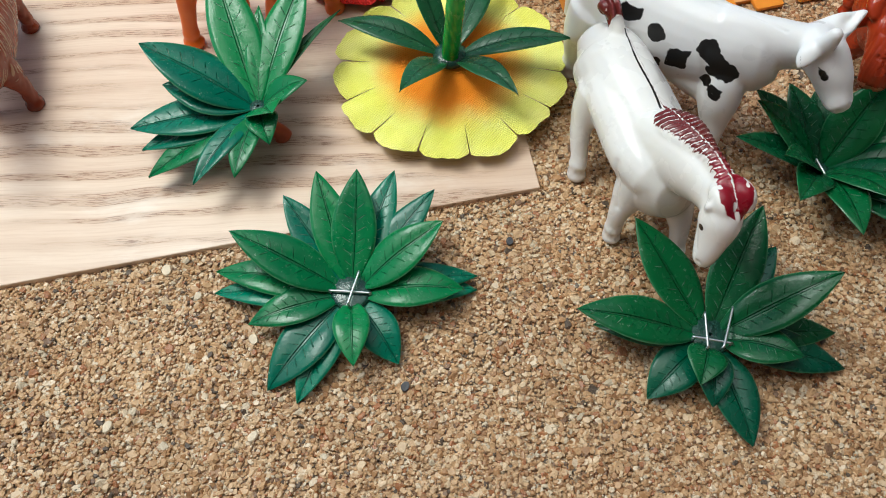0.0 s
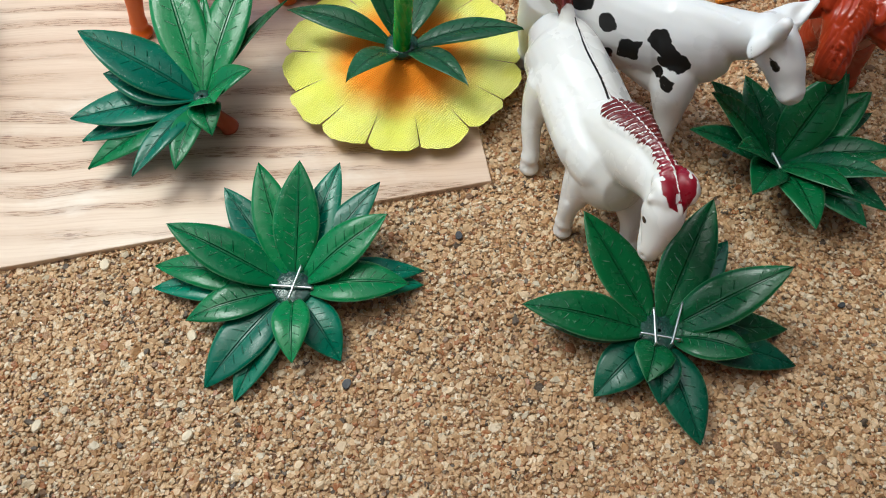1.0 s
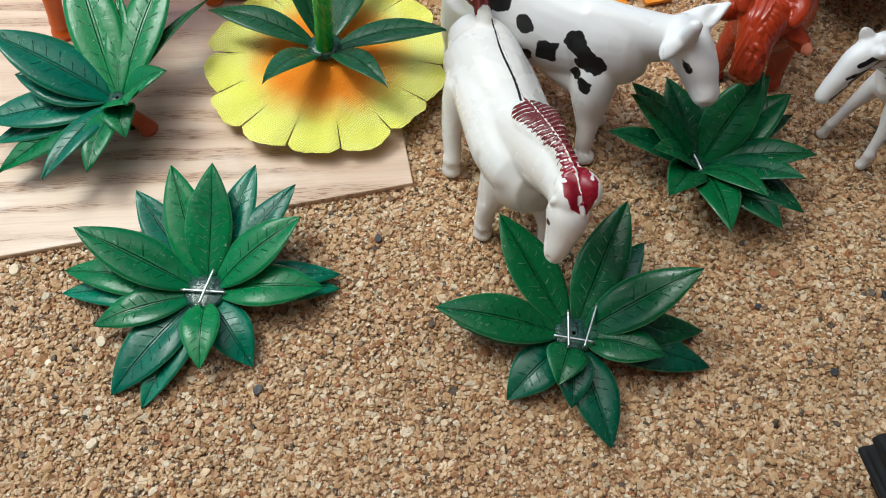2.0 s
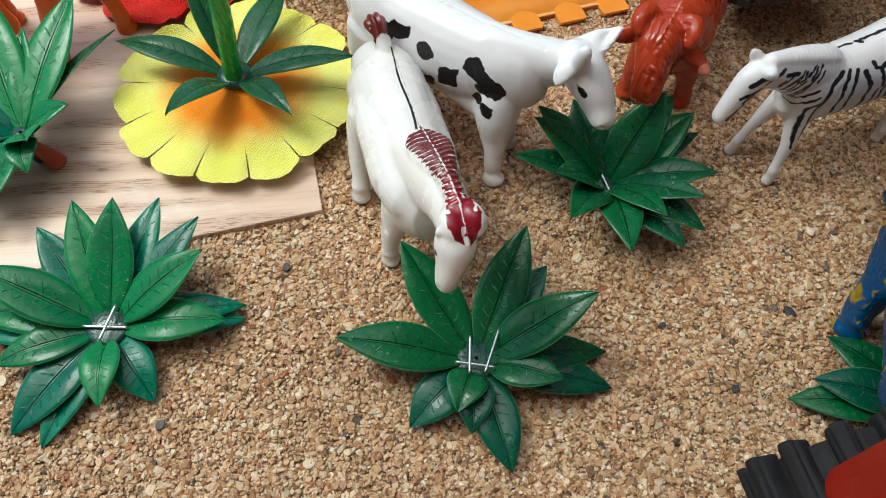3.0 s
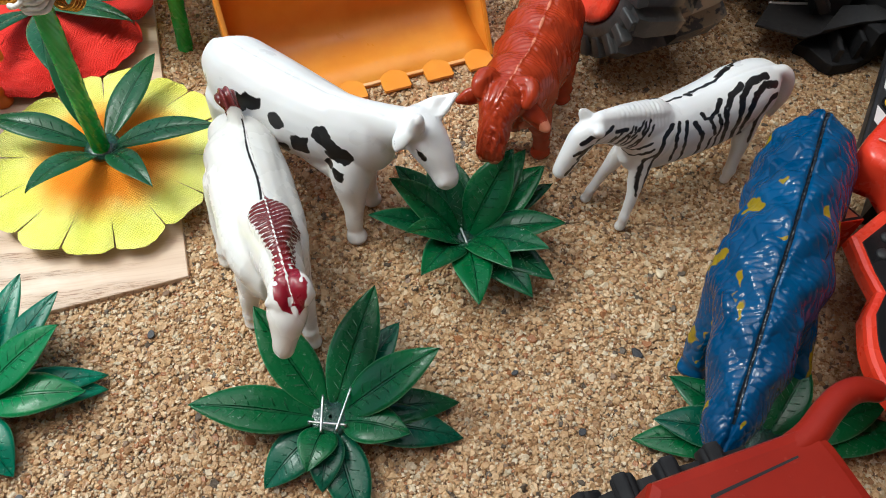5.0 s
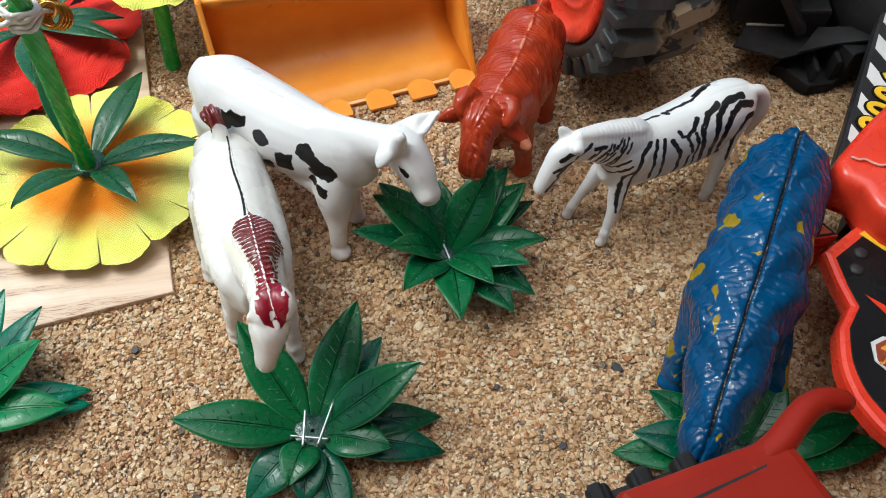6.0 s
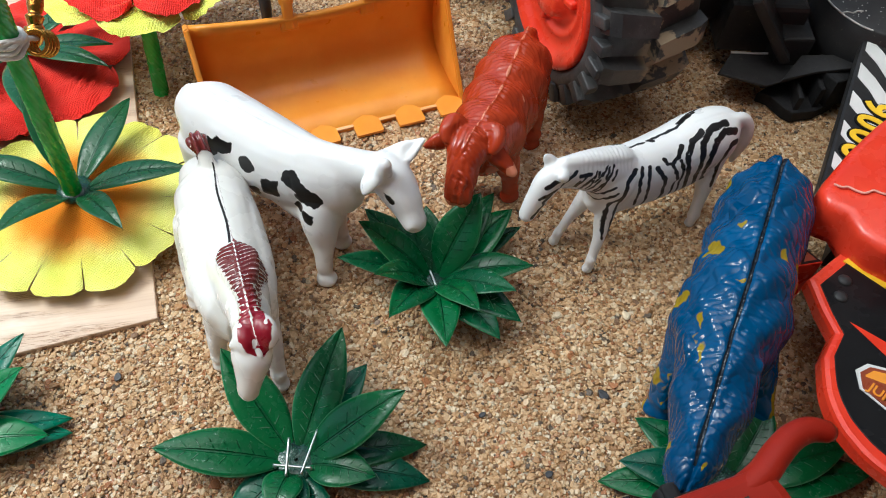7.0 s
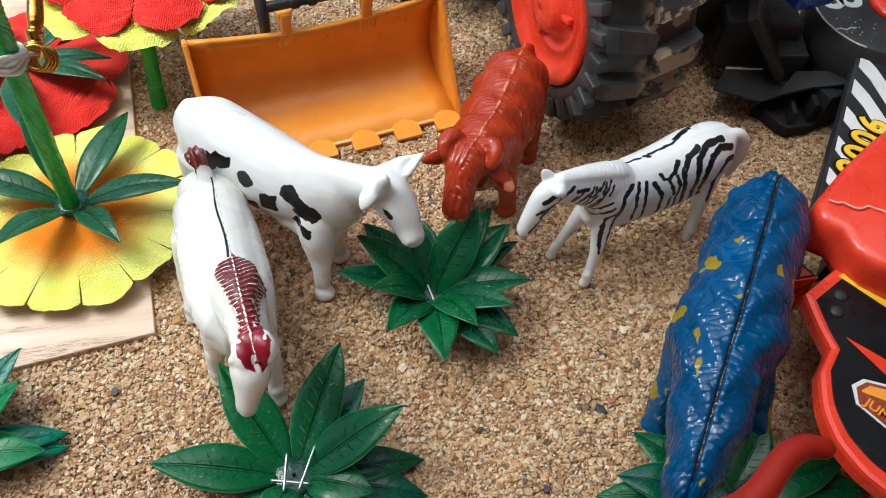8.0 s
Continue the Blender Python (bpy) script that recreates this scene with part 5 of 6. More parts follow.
def beast():
    chains = [
        ([(-38, 6.4, 26.0, 7.0, 9.6), (-34.5, 6.0, 26.0, 10.2, 13.0), (-22, 4.4, 26.0, 10.8, 14.0), (-10, 2.8, 26.0, 10.4, 14.0), (2, 1.4, 26.0, 12.0, 14.2), (9, 0.6, 25.5, 11.4, 12.4)], Y),
        ([(3, 0.6, 28.6, 10.0, 10.6), (12, -0.4, 28.0, 8.6, 9.6), (20, 0.0, 26.4, 8.4, 9.4), (28, -0.1, 24.4, 7.2, 8.8), (36, -0.8, 23.0, 5.2, 7.4), (40.6, -1.5, 21.8, 4.2, 5.6)], Y),
        ([(13.6, 4.8, 32.4, 1.6, 1.6), (16.2, 5.0, 33.0, 2.2, 1.8), (18.8, 4.6, 32.0, 1.4, 1.3)], Y), ([(13.6, -6.6, 31.4, 1.6, 1.6), (16.2, -7.2, 31.8, 2.0, 1.6), (18.8, -7.0, 31.0, 1.2, 1.2)], Y),
        ([(-35, 4.2, 37.0, 1.6, 2.2), (-38.2, 4.2, 36.0, 1.8, 2.0), (-39.4, 4.2, 28.0, 1.6, 1.6)], Y),
        leg(6, -5.6, 24, 9.0, 0.0, 5.6, 3.6, 0.5, 1.0), leg(4, 10.0, 22, 9.0, 7.6, 5.4, 3.6, 0.5, 1.0), leg(-26, 1.4, 22, 1.0, -1.0, 5.6, 3.6), leg(-28, 11.0, 22, 0.0, 2.0, 6.0, 3.6),
    ]

    def scales(p):
        lock = np.where(p[:, 0] < 6, tufts(p, (1.4, 20.0), 1.9, 2.3, 34, 21), tufts(p, (-0.6, 18.0), 1.5, 2.6, 52, 22))
        big = np.sin(0.55 * p[:, 0] + 0.5 * np.abs(p[:, 1])) * np.sin(0.45 * p[:, 1] + 0.3 * p[:, 2])
        seam = -0.9 * np.exp(-((p[:, 1] - mid(p)) / 0.45) ** 2) * (p[:, 2] > 22)
        return np.where(p[:, 2] > 5, 0.30 * np.clip((lock - 0.10) / 0.5, 0, 1) - 0.12, 0) + 0.65 * big + seam

    def mid(p):
        return 0.4 - 0.095 * np.clip(p[:, 0], 0, 35) * (1 - np.clip(p[:, 0], 0, 35) / 120) - 0.115 * np.minimum(p[:, 0], 0)

    def ochre(p):
        low = 1.2 + 2.5 * wavy(p, 0.33, 0.7) - p[:, 2]
        side = np.abs(p[:, 1] - 1.2) - 16.2 + 2.0 * wavy(p, 0.30, 2.1)
        patch = np.full(len(p), -9.0)
        ragged = p + 0.7 * np.stack([wavy(p, 1.0, 0.3), wavy(p, 1.25, 2.0), wavy(p, 1.1, 4.0)], 1)
        for x, y, a, b in ((-33.8, -4.6, 1.4, 1.0), (-9.4, -6.2, 2.6, 1.3), (-14.5, -2.1, 1.2, 0.9), (-9.2, 7.3, 1.6, 1.0), (-9.3, 12.8, 4.2, 1.8), (1.6, -1.4, 0.8, 1.3), (3.2, -10.6, 1.6, 1.0), (3.5, 14.6, 1.7, 1.6),
                           (6.2, 15.0, 1.2, 1.0), (13.0, -6.8, 2.4, 0.32), (18.6, -5.6, 2.4, 0.36), (35.5, -6.2, 1.2, 0.7), (39.6, -0.4, 0.8, 0.5)):
            d = np.sqrt(((ragged[:, 0] - x) / a) ** 2 + ((ragged[:, 1] - y) / b) ** 2) * 1.15
            patch = np.maximum(patch, (1 - d) * b + np.where(p[:, 2] > 6, 0, -9))
        patch = patch + 0.4 * wavy(p, 1.0, 0.4)
        legs = np.where((p[:, 2] < 14) & (np.abs(p[:, 1] - 1) > 6.5), 0.0, -9) + 1.5 * wavy(ragged, 0.50, 0.9) - 0.35
        return np.max([low, side, patch, legs], axis=0)

    def groove(p):
        return 0.42 - np.abs(p[:, 1] - mid(p)) + np.where((p[:, 2] > 24) & (p[:, 0] < 40), 0, -9) + 0.1 * wavy(p, 1.0)
    figure("toy_bear", (155.0, 58.0, 0.0), -118.0, chains, BLUE_SKIN, "blue plastic toy beast with shaggy moulding and ochre paint worn through", "toy animal",
           paints={"paint": ochre, "paint_two": groove}, relief=scales, voxel=0.34, ease=10)


cow()
foal()
zebra()
ox()
beast()


def plain_quadruped(at, heading, skin, label, size=1.0, tall=1.0, streaks=False):
    up, legs = 35 * tall, 32 * tall
    chains = [([(-24, 0, up + 1, 6, 7), (-18, 0, up + 1, 9, 10), (0, 0, up, 9.5, 10.5), (16, 0, up + 2, 8, 10), (24, 0, up + 5, 5.5, 7)], Y),
              ([(18, 0, up + 7, 5, 7), (26, 0, up + 15, 4, 5.5), (32, 0, up + 18, 3.6, 4.4), (38, 0, up + 14, 3, 3.4)], Y),
              ([(-24, 0, up + 5, 1.6, 1.6), (-28, 0, up - 1, 1.8, 1.8), (-28.6, 0, up * 0.5, 1.4, 1.4)], Y)]
    for x in (-17, 16):
        for y in (-5.5, 5.5):
            chains.append(leg(x, y, legs, 1.5, y * 0.25, 3.8, 2.8))

    def pale(p):
        return (tufts(p, (0.0, up - 5), 1.3, 6.0, 70, 31) - 0.75) * 2.0 + 0.8 * wavy(p, 0.3) - np.where(p[:, 2] < up - 6, 9, 0)
    figure("toy_horse", (*at, 1.2), heading, chains, skin, label, "toy horse", scale=size, voxel=0.5, paints={"paint": pale} if streaks else None,
           relief=(lambda p: 0.4 * tufts(p, (0.0, up - 5), 1.3, 6.0, 70, 31) - 0.2) if streaks else None)


BROWN_SKIN = make_figure("brown toy plastic with tan streaks", (0.20, 0.030, 0.010), (0.30, 0.055, 0.02), (0.42, 0.28, 0.18), (0.02, 0.01, 0.01), 0.2)
figure("toy_horse", (-47.0, 146.0, 1.2), 0.0, [
    ([(-22, 0, 31, 5, 6), (-16, 0, 31, 8, 9), (0, 1, 30, 8.5, 9.5), (14, 2, 31, 8, 9), (21, 2, 31, 5, 6)], Y),
    ([(-14, -2, 34, 5, 6), (-12, -7, 31, 4.6, 5.4), (-9, -10, 25, 4.4, 4.8), (-5, -11, 19, 3.4, 3.8), (-2.5, -11, 15.5, 2.8, 2.8)], Y),
    ([(20, 2, 35, 1.6, 1.6), (25, 2, 31, 1.8, 1.8), (26, 2, 18, 1.4, 1.4)], Y),
    leg(-16, -4.5, 28, -3.6, -4.2, 3.8, 2.9), leg(9, -4.0, 28, -6.4, -3.6, 3.8, 2.9), leg(15, 3.5, 28, 4.0, 0.2, 3.8, 2.9), leg(-13, 6.0, 28, 1.0, 2.0, 3.8, 2.9),
], ORANGE_FIGURE, "orange plastic toy horse standing on the wooden board", "toy horse", voxel=0.5)
plain_quadruped((-116.2, 130.6), -74.0, BROWN_SKIN, "brown plastic toy horse with tan streaks, standing on the board", 0.9, 0.52, True)


# ---- loader bucket ----
def bucket():
    top = thing("toy_loader_bucket", "orange plastic toy loader bucket with square teeth, resting on the sand", "toy bucket", (113.0, 154.0, 0.4), 13.0)
    width, t = 73.5, 1.6
    curve = [(0.0, 0.8), (10, 1.0), (18, 2.0), (23, 5.0), (25.5, 10.0), (26, 17), (24.5, 24), (21.0, 30.0)]
    bm = bmesh.new()
    inner, outer, nx = [], [], 12
    for k, (y, z) in enumerate(curve):
        a, b = Vector(curve[max(k - 1, 0)]), Vector(curve[min(k + 1, len(curve) - 1)])
        d = (b - a).normalized()
        nrm = Vector((d.y, -d.x))
        row_i, row_o = [], []
        for i in range(nx + 1):
            x = -width + width * i / nx
            sag = -3.6 * math.sin(math.pi * i / nx) * (k / (len(curve) - 1)) ** 2
            row_i.append(bm.verts.new((x * MM, y * MM, (z + sag) * MM)))
            row_o.append(bm.verts.new((x * MM, (y + nrm.x * t) * MM, (z + sag + nrm.y * t) * MM)))
        inner.append(row_i)
        outer.append(row_o)
    for k in range(len(curve) - 1):
        for i in range(nx):
            bm.faces.new((inner[k][i], inner[k][i + 1], inner[k + 1][i + 1], inner[k + 1][i]))
            bm.faces.new((outer[k][i], outer[k + 1][i], outer[k + 1][i + 1], outer[k][i + 1]))
    for i in range(nx):
        bm.faces.new((inner[0][i], outer[0][i], outer[0][i + 1], inner[0][i + 1]))
        bm.faces.new((inner[-1][i], inner[-1][i + 1], outer[-1][i + 1], outer[-1][i]))
    for k in range(len(curve) - 1):
        for i in (0, nx):
            bm.faces.new((inner[k][i], inner[k + 1][i], outer[k + 1][i], outer[k][i]))
    part("shell", bm, ORANGE, top)
    for x in (-width - 1.5, 0.0):
        bm = bmesh.new()
        outline = [(0.0, 0.2), (12, 0.2), (20, 1.4), (25.5, 4.5), (28, 10), (28, 18), (26, 26), (22.6, 31.2), (20.2, 31.0), (9.0, 13.0)]
        vs = [bm.verts.new((x * MM, y * MM, z * MM)) for y, z in outline]
        f = bm.faces.new(vs)
        out = bmesh.ops.extrude_face_region(bm, geom=[f])
        bmesh.ops.translate(bm, verts=[g for g in out["geom"] if isinstance(g, bmesh.types.BMVert)], vec=(1.5 * MM, 0, 0))
        bmesh.ops.bevel(bm, geom=bm.edges[:], offset=0.35 * MM, segments=2, affect="EDGES")
        part("side_wall", bm, ORANGE, top, smooth_faces=False)
    for k in range(6):
        x = -71.0 + 13.4 * k
        bm = bmesh.new()
        prism(bm, [(x - 4.2, 1.0), (x - 4.2, -3.8), (x - 3.8, -4.3), (x + 3.8, -4.3), (x + 4.2, -3.8), (x + 4.2, 1.0), (x + 2.6, 2.6), (x, 3.6), (x - 2.6, 2.6)], 0.1, 1.0, 0.12)
        part("tooth", bm, ORANGE, top, smooth_faces=False)
    # paler strips between the teeth: scuffing plus the lip's edge highlight, as colour
    bm = bmesh.new()
    for k in range(5):
        x = -71.0 + 13.4 * k
        box(bm, (x + 4.0, -0.2, 0.5), (x + 9.4, 0.9, 1.02), 0.15)
    part("scuffed_lip", bm, SCUFF_HIGHLIGHT, top, "pale scuffed cutting edge with its highlight in the colour")
    for x in (-46.0, -22.0):
        bm = bmesh.new()
        box(bm, (x - 1.6, 21.4, 23.0), (x + 1.6, 23.4, 33.6), 0.7)
        box(bm, (x - 2.6, 21.6, 22.5), (x + 2.6, 23.2, 27.6), 0.5)
        box(bm, (x - 2.1, 21.6, 31.4), (x + 2.1, 23.2, 34.2), 0.7)
        part("hinge_lug", bm, ORANGE, top)
    for x in (-51.5, -9.0):
        bm = bmesh.new()
        loft(bm, [(x, 24.6, 26.0, 1.5, 1.7), (x, 25.0, 34.0, 1.7, 2.2), (x, 34.0, 42.0, 1.6, 2.0), (x, 58.0, 54.0, 1.6, 2.2)], (1, 0, 0), 14)
        part("lift_arm", bm, BLACK, top, "black plastic lift arm")
    bm = bmesh.new()
    loft(bm, [(-50.0, 25.0, 34.4, 1.5, 1.5), (-30, 25.0, 34.6, 1.5, 1.5), (-10.0, 25.0, 34.4, 1.5, 1.5)], (0, 1, 0), 16)
    for x in (-43.0, -38.0, -27.0):
        loft(bm, [(x, 25.0, 34.5, 2.0, 2.0), (x + 1.6, 25.0, 34.5, 2.0, 2.0)], (0, 1, 0), 16)
    part("hinge_rod", bm, BLACK, top, "black plastic hinge rod")


bucket()


# ---- tractor with the big wheel ----
def tractor():
    top = thing("toy_tractor", "toy tractor with black body, blue cover and red-hubbed lugged wheels", "toy tractor", (137.6, 161.5, 0.0), 13.0)
    R, w = 34.0, 31.0

    def wheel(x0, y0, r, wide):
        hold = part("wheel", hub_bm(r), RED, top, "glossy red dished plastic wheel hub")
        hold.matrix_basis = Matrix.Translation((x0 * MM, y0 * MM, r * MM)) @ pose(0, 0, 0, 0, 90, 0)
        bm = bmesh.new()
        rim = r * 0.66
        spin(bm, [(rim, 1.0), (rim + 2.0, -0.6), (r * 0.82, -0.2), (r * 0.865, 1.6), (r * 0.875, wide * 0.5), (r * 0.865, wide - 1.6), (r * 0.82, wide + 0.2), (rim, wide - 1)], 72)
        part("tyre", bm, TREAD, hold, "clay-smeared black rubber tyre")
        for k in range(13):
            for half in (0, 1):
                bm = bmesh.new()
                a0 = 2 * math.pi * (k + 0.5 * half) / 13
                n = 5
                rows = []
                for i in range(n + 1):
                    s = i / n
                    z = (wide * 0.01 + wide * 0.47 * s) if half == 0 else (wide * 0.99 - wide * 0.47 * s)
                    a = a0 + 0.11 * s
                    half_w = 0.128 - 0.012 * s
                    top_r = r * (1.0 if i else 0.965)
                    rows.append([bm.verts.new(Vector((q * math.cos(a + e), q * math.sin(a + e), z * 1.0)) * MM) for q, e in
                                 ((r * 0.85, -half_w), (top_r, -half_w * 0.74), (top_r, half_w * 0.74), (r * 0.85, half_w))])
                for ra, rb in zip(rows, rows[1:]):
                    for j in range(4):
                        bm.faces.new((ra[j], ra[(j + 1) % 4], rb[(j + 1) % 4], rb[j]))
                bm.faces.new(rows[0])
                bm.faces.new(rows[-1])
                part("tread_lug", bm, TREAD, hold, smooth_faces=False)
        for k in range(26):
            bm = bmesh.new()
            a = 2 * math.pi * k / 26
            box(bm, (r * 0.78, -1.7, -1.2), (r * 0.955, 1.7, 2.2), 0.45, Matrix.Rotation(a, 4, "Z"))
            part("shoulder_rib", bm, TREAD, hold)
        return hold

    def hub_bm(r):
        bm = bmesh.new()
        q = r * 0.66
        spin(bm, [(q + 0.2, 2.0), (q, -0.4), (q - 1.2, -0.9), (q - 2.2, -0.3), (q * 0.82, 0.6), (q * 0.78, 1.6), (q * 0.62, 3.0), (q * 0.60, 2.4), (q * 0.54, 2.4), (q * 0.52, 3.4),
                  (q * 0.44, 3.6), (q * 0.36, 1.8), (q * 0.30, -0.6), (q * 0.24, -1.6), (q * 0.12, -1.8), (0.2, -1.8), (0.2, 6.0), (q, 8.0)], 72, True)
        for k in range(3):
            a = 2 * math.pi * k / 3 + 0.3
            box(bm, (q * 0.30, -1.0, 0.8), (q * 0.52, 1.0, 3.2), 0.6, Matrix.Rotation(a, 4, "Z"))
        for k in range(40):
            a = 2 * math.pi * k / 40
            bmesh.ops.create_icosphere(bm, subdivisions=1, radius=0.45 * MM, matrix=Matrix.Translation((q * 0.86 * math.cos(a) * MM, q * 0.86 * math.sin(a) * MM, 0.7 * MM)))
        return bm

    wheel(0, 0, R, w)
    bm = bmesh.new()
    box(bm, (36, -6, 14), (78, 70, 40), 2.0)
    box(bm, (-20, 44, 20), (110, 100, 48), 3.0)
    part("chassis", bm, BLACK, top, "black plastic chassis")
    bm = bmesh.new()
    box(bm, (30, -4, 46), (74, 60, 74), 4.0)
    box(bm, (60, -26, 42), (78, 10, 52), 2.0)
    box(bm, (68, -27, 36), (82, -6, 44), 1.5)
    part("cover", bm, BLUE_PLAIN, top, "blue plastic cover")


tractor()


def plough():
    top = thing("toy_plough", "black plastic toy plough with pointed blades behind the zebra", "toy plough")
    bm = bmesh.new()
    prism(bm, [(197, 161), (221, 157), (225, 182), (206, 204)], 9.0, 26.0, 1.5)
    prism(bm, [(212, 151), (222, 150), (225, 164), (214, 166)], 0.2, 20.0, 1.0)
    part("frame", bm, BLACK, top, smooth_faces=False)
    for a, b, wide in ((Vector((202.5, 160.5, 32.0)), Vector((216.6, 153.8, 13.0)), 7.0),):
        bm = bmesh.new()
        turn = (b - a).to_track_quat("Z", "Y").to_matrix().to_4x4()
        box(bm, (-wide, -1.6, 0.0), (wide, 1.6, (b - a).length), 0.7, Matrix.Translation(a * MM) @ turn)
        part("strut", bm, BLACK, top, smooth_faces=False)
    for outline, z, tilt, thick in (([(192.6, 148.2), (200.6, 157.2), (222, 155.0), (226, 147.0), (213, 143.4), (206, 141.6)], 10.0, 2.0, 0.8),
                                    ([(210, 141.0), (220, 150.0), (234, 147), (233, 141), (222, 142)], 12.0, -7.0, 0.9)):
        bm = bmesh.new()
        prism(bm, outline, z, z + thick, 0.2)
        bmesh.ops.rotate(bm, verts=bm.verts[:], cent=(outline[0][0] * MM, outline[0][1] * MM, z * MM), matrix=Matrix.Rotation(radians(tilt), 3, "Y"))
        part("blade", bm, BLACK, top, "thin black plough blade with worn pale edge", smooth_faces=False)
    bm = bmesh.new()
    tube(bm, [(200.6, 157.2, 10.6), (208, 156.4, 10.3), (215, 155.8, 10.1), (222, 155.0, 9.8)], 0.45, 6)
    part("worn_edge", bm, SCRAPED, top, "grey worn plastic edge")
    for outline, z0, z1 in (([(207.5, 145.5), (210.6, 143.0), (213.0, 137.0), (215.0, 135.0), (223, 135.6), (231, 139), (232, 149), (214, 149)], 0.2, 4.0),
                            ([(215.4, 136.6), (217.0, 136.2), (220.0, 146.0), (218.4, 147.0)], 3.0, 9.0),
                            ([(222.0, 137.0), (223.6, 137.0), (225.6, 147.0), (224.0, 148.0)], 3.0, 11.0),
                            ([(226, 137), (233, 139), (234, 152), (222, 150)], 3.0, 13.5)):
        bm = bmesh.new()
        prism(bm, outline, z0, z1, 0.5)
        for v in bm.verts:
            v.co.z += 0.8 * MM * noise.noise(v.co * 140) if v.co.z > 1 * MM else 0
        part("bracket", bm, RUBBER, top, smooth_faces=False)


plough()


# ---- red digger lying beside the blue beast ----
def digger():
    top = thing("toy_digger", "red plastic toy digger with black decal panel and yellow stripe", "toy digger")
    edge = [(176.6, 62.8), (188.2, 69.2), (204.0, 76.0), (230.0, 62.0), (224.0, 6.0), (196.0, 2.0), (180.0, 10.0), (171.6, 19.0), (168.6, 25.4), (167.8, 30.0), (168.4, 36.0), (171.2, 43.4), (176.2, 48.6), (176.0, 54.5)]
    edge = edge[:5] + rounded(edge[5:12]) + edge[12:]
    bm = bmesh.new()
    prism(bm, edge, 22.8, 27.0, 1.2)
    prism(bm, [(199, 14), (226, 14), (229, 62), (203, 64)], 0.3, 24.0, 0.8)
    part("body", bm, RED, top, "orange-red plastic body", smooth_faces=False)
    cx, cy = 195.0, 42.0
    bm = bmesh.new()
    prism(bm, [(cx + (x - cx) * 0.90, cy + (y - cy) * 0.90) for x, y in edge], 26.0, 27.25, 0.1)
    part("decal_panel", bm, DECAL, top, "glossy black decal panel", smooth_faces=False)
    bm = bmesh.new()
    prism(bm, [(186.6, 66.2), (188.4, 66.9), (203.0, 47.0), (201.6, 46.0)], 26.9, 27.4, 0)
    part("stripe", bm, YELLOW_PAINT, top, "yellow stripe", smooth_faces=False)
    bm = bmesh.new()
    prism(bm, [(188.6, 66.9), (200.5, 71.0), (212.0, 54.0), (203.2, 47.2)], 26.9, 27.35, 0)
    part("stripe", bm, DULL_RED, top, "orange-red printed band", smooth_faces=False)
    bm = bmesh.new()
    prism(bm, [(180.6, 50.6), (188.0, 43.0), (192.0, 35.0), (186.0, 38.6)], 26.9, 27.38, 0)
    part("stripe", bm, RED, top, "red printed wedge", smooth_faces=False)
    sticker = [(176.4, 39.4), (179.6, 40.4), (186.5, 37.4), (188.5, 30.0), (180.5, 26.8), (175.3, 35.2)]
    sx, sy = 181.2, 34.4
    for k, (grow, mat, z) in enumerate(((1.0, WHITE_PAINT, 27.45), (0.86, BROWN_FIGURE, 27.55), (0.70, ORANGE, 27.65))):
        bm = bmesh.new()
        prism(bm, [(sx + (x - sx) * grow, sy + (y - sy) * grow) for x, y in sticker], 27.0, z, 0)
        part("sticker", bm, mat, top, "orange and brown warning sticker with white rim", smooth_faces=False)
    bm = bmesh.new()
    prism(bm, [(175.9, 35.2), (176.8, 38.0), (188.6, 30.6), (180.6, 27.4)], 27.3, 27.72, 0)
    part("sticker", bm, BROWN_FIGURE, top, "dark brown sticker band", smooth_faces=False)
    lettering("printed_word", "JUMBO", 3.1, ORANGE, top, (176.6, 34.8, 27.75), -54, 0.06)
    for x, y in ((184.5, 61.0), (181.6, 57.0)):
        bm = bmesh.new()
        bmesh.ops.create_uvsphere(bm, u_segments=16, v_segments=8, radius=1.6 * MM)
        bmesh.ops.transform(bm, matrix=Matrix.Translation((x * MM, y * MM, 27.3 * MM)) @ Matrix.Diagonal((1, 1, 0.45, 1)), verts=bm.verts[:])
        part("screw", bm, BLACK, top)
    # bonnet over the panel's upper end
    bm = bmesh.new()
    prism(bm, [(183.6, 81.0), (183.8, 76.0), (187.2, 73.6), (187.4, 68.0), (190.0, 63.0), (195.0, 58.0), (240, 54), (246, 112), (217, 104.5), (206, 98.2), (197, 92.2), (186.4, 84.0)], 24.5, 36.0, 2.2)
    prism(bm, [(208, 62), (238, 60), (240, 100), (212, 92)], 0.3, 25.0, 0.8)
    bmesh.ops.subdivide_edges(bm, edges=[e for e in bm.edges if e.calc_length() > 6 * MM], cuts=4, use_grid_fill=True)
    for v in bm.verts:
        if v.co.z > 0.03:
            v.co.z += (0.9 * noise.noise(v.co * 90) + 0.09 * (v.co.x / MM - 184)) * MM
    part("bonnet", bm, RED, top, "chamfered glossy red bonnet with chipped edges")
    rng = random.Random(4)
    chip = [(187.0 + 1.3 * k, 82.0 - 0.8 * k + rng.uniform(-1.1, 1.1), 36.7 + 0.12 * k) for k in range(13)]
    bm = bmesh.new()
    tube(bm, chip, 0.16, 6)
    part("chipped_edge", bm, CHIPPED, top, "pale chipped edge of the red film")
    bm = bmesh.new()
    prism(bm, [(177.8, 68.0), (181.6, 73.2), (184.2, 68.4)], 0.3, 24.0, 0.2)
    part("bracket", bm, RED, top, smooth_faces=False)
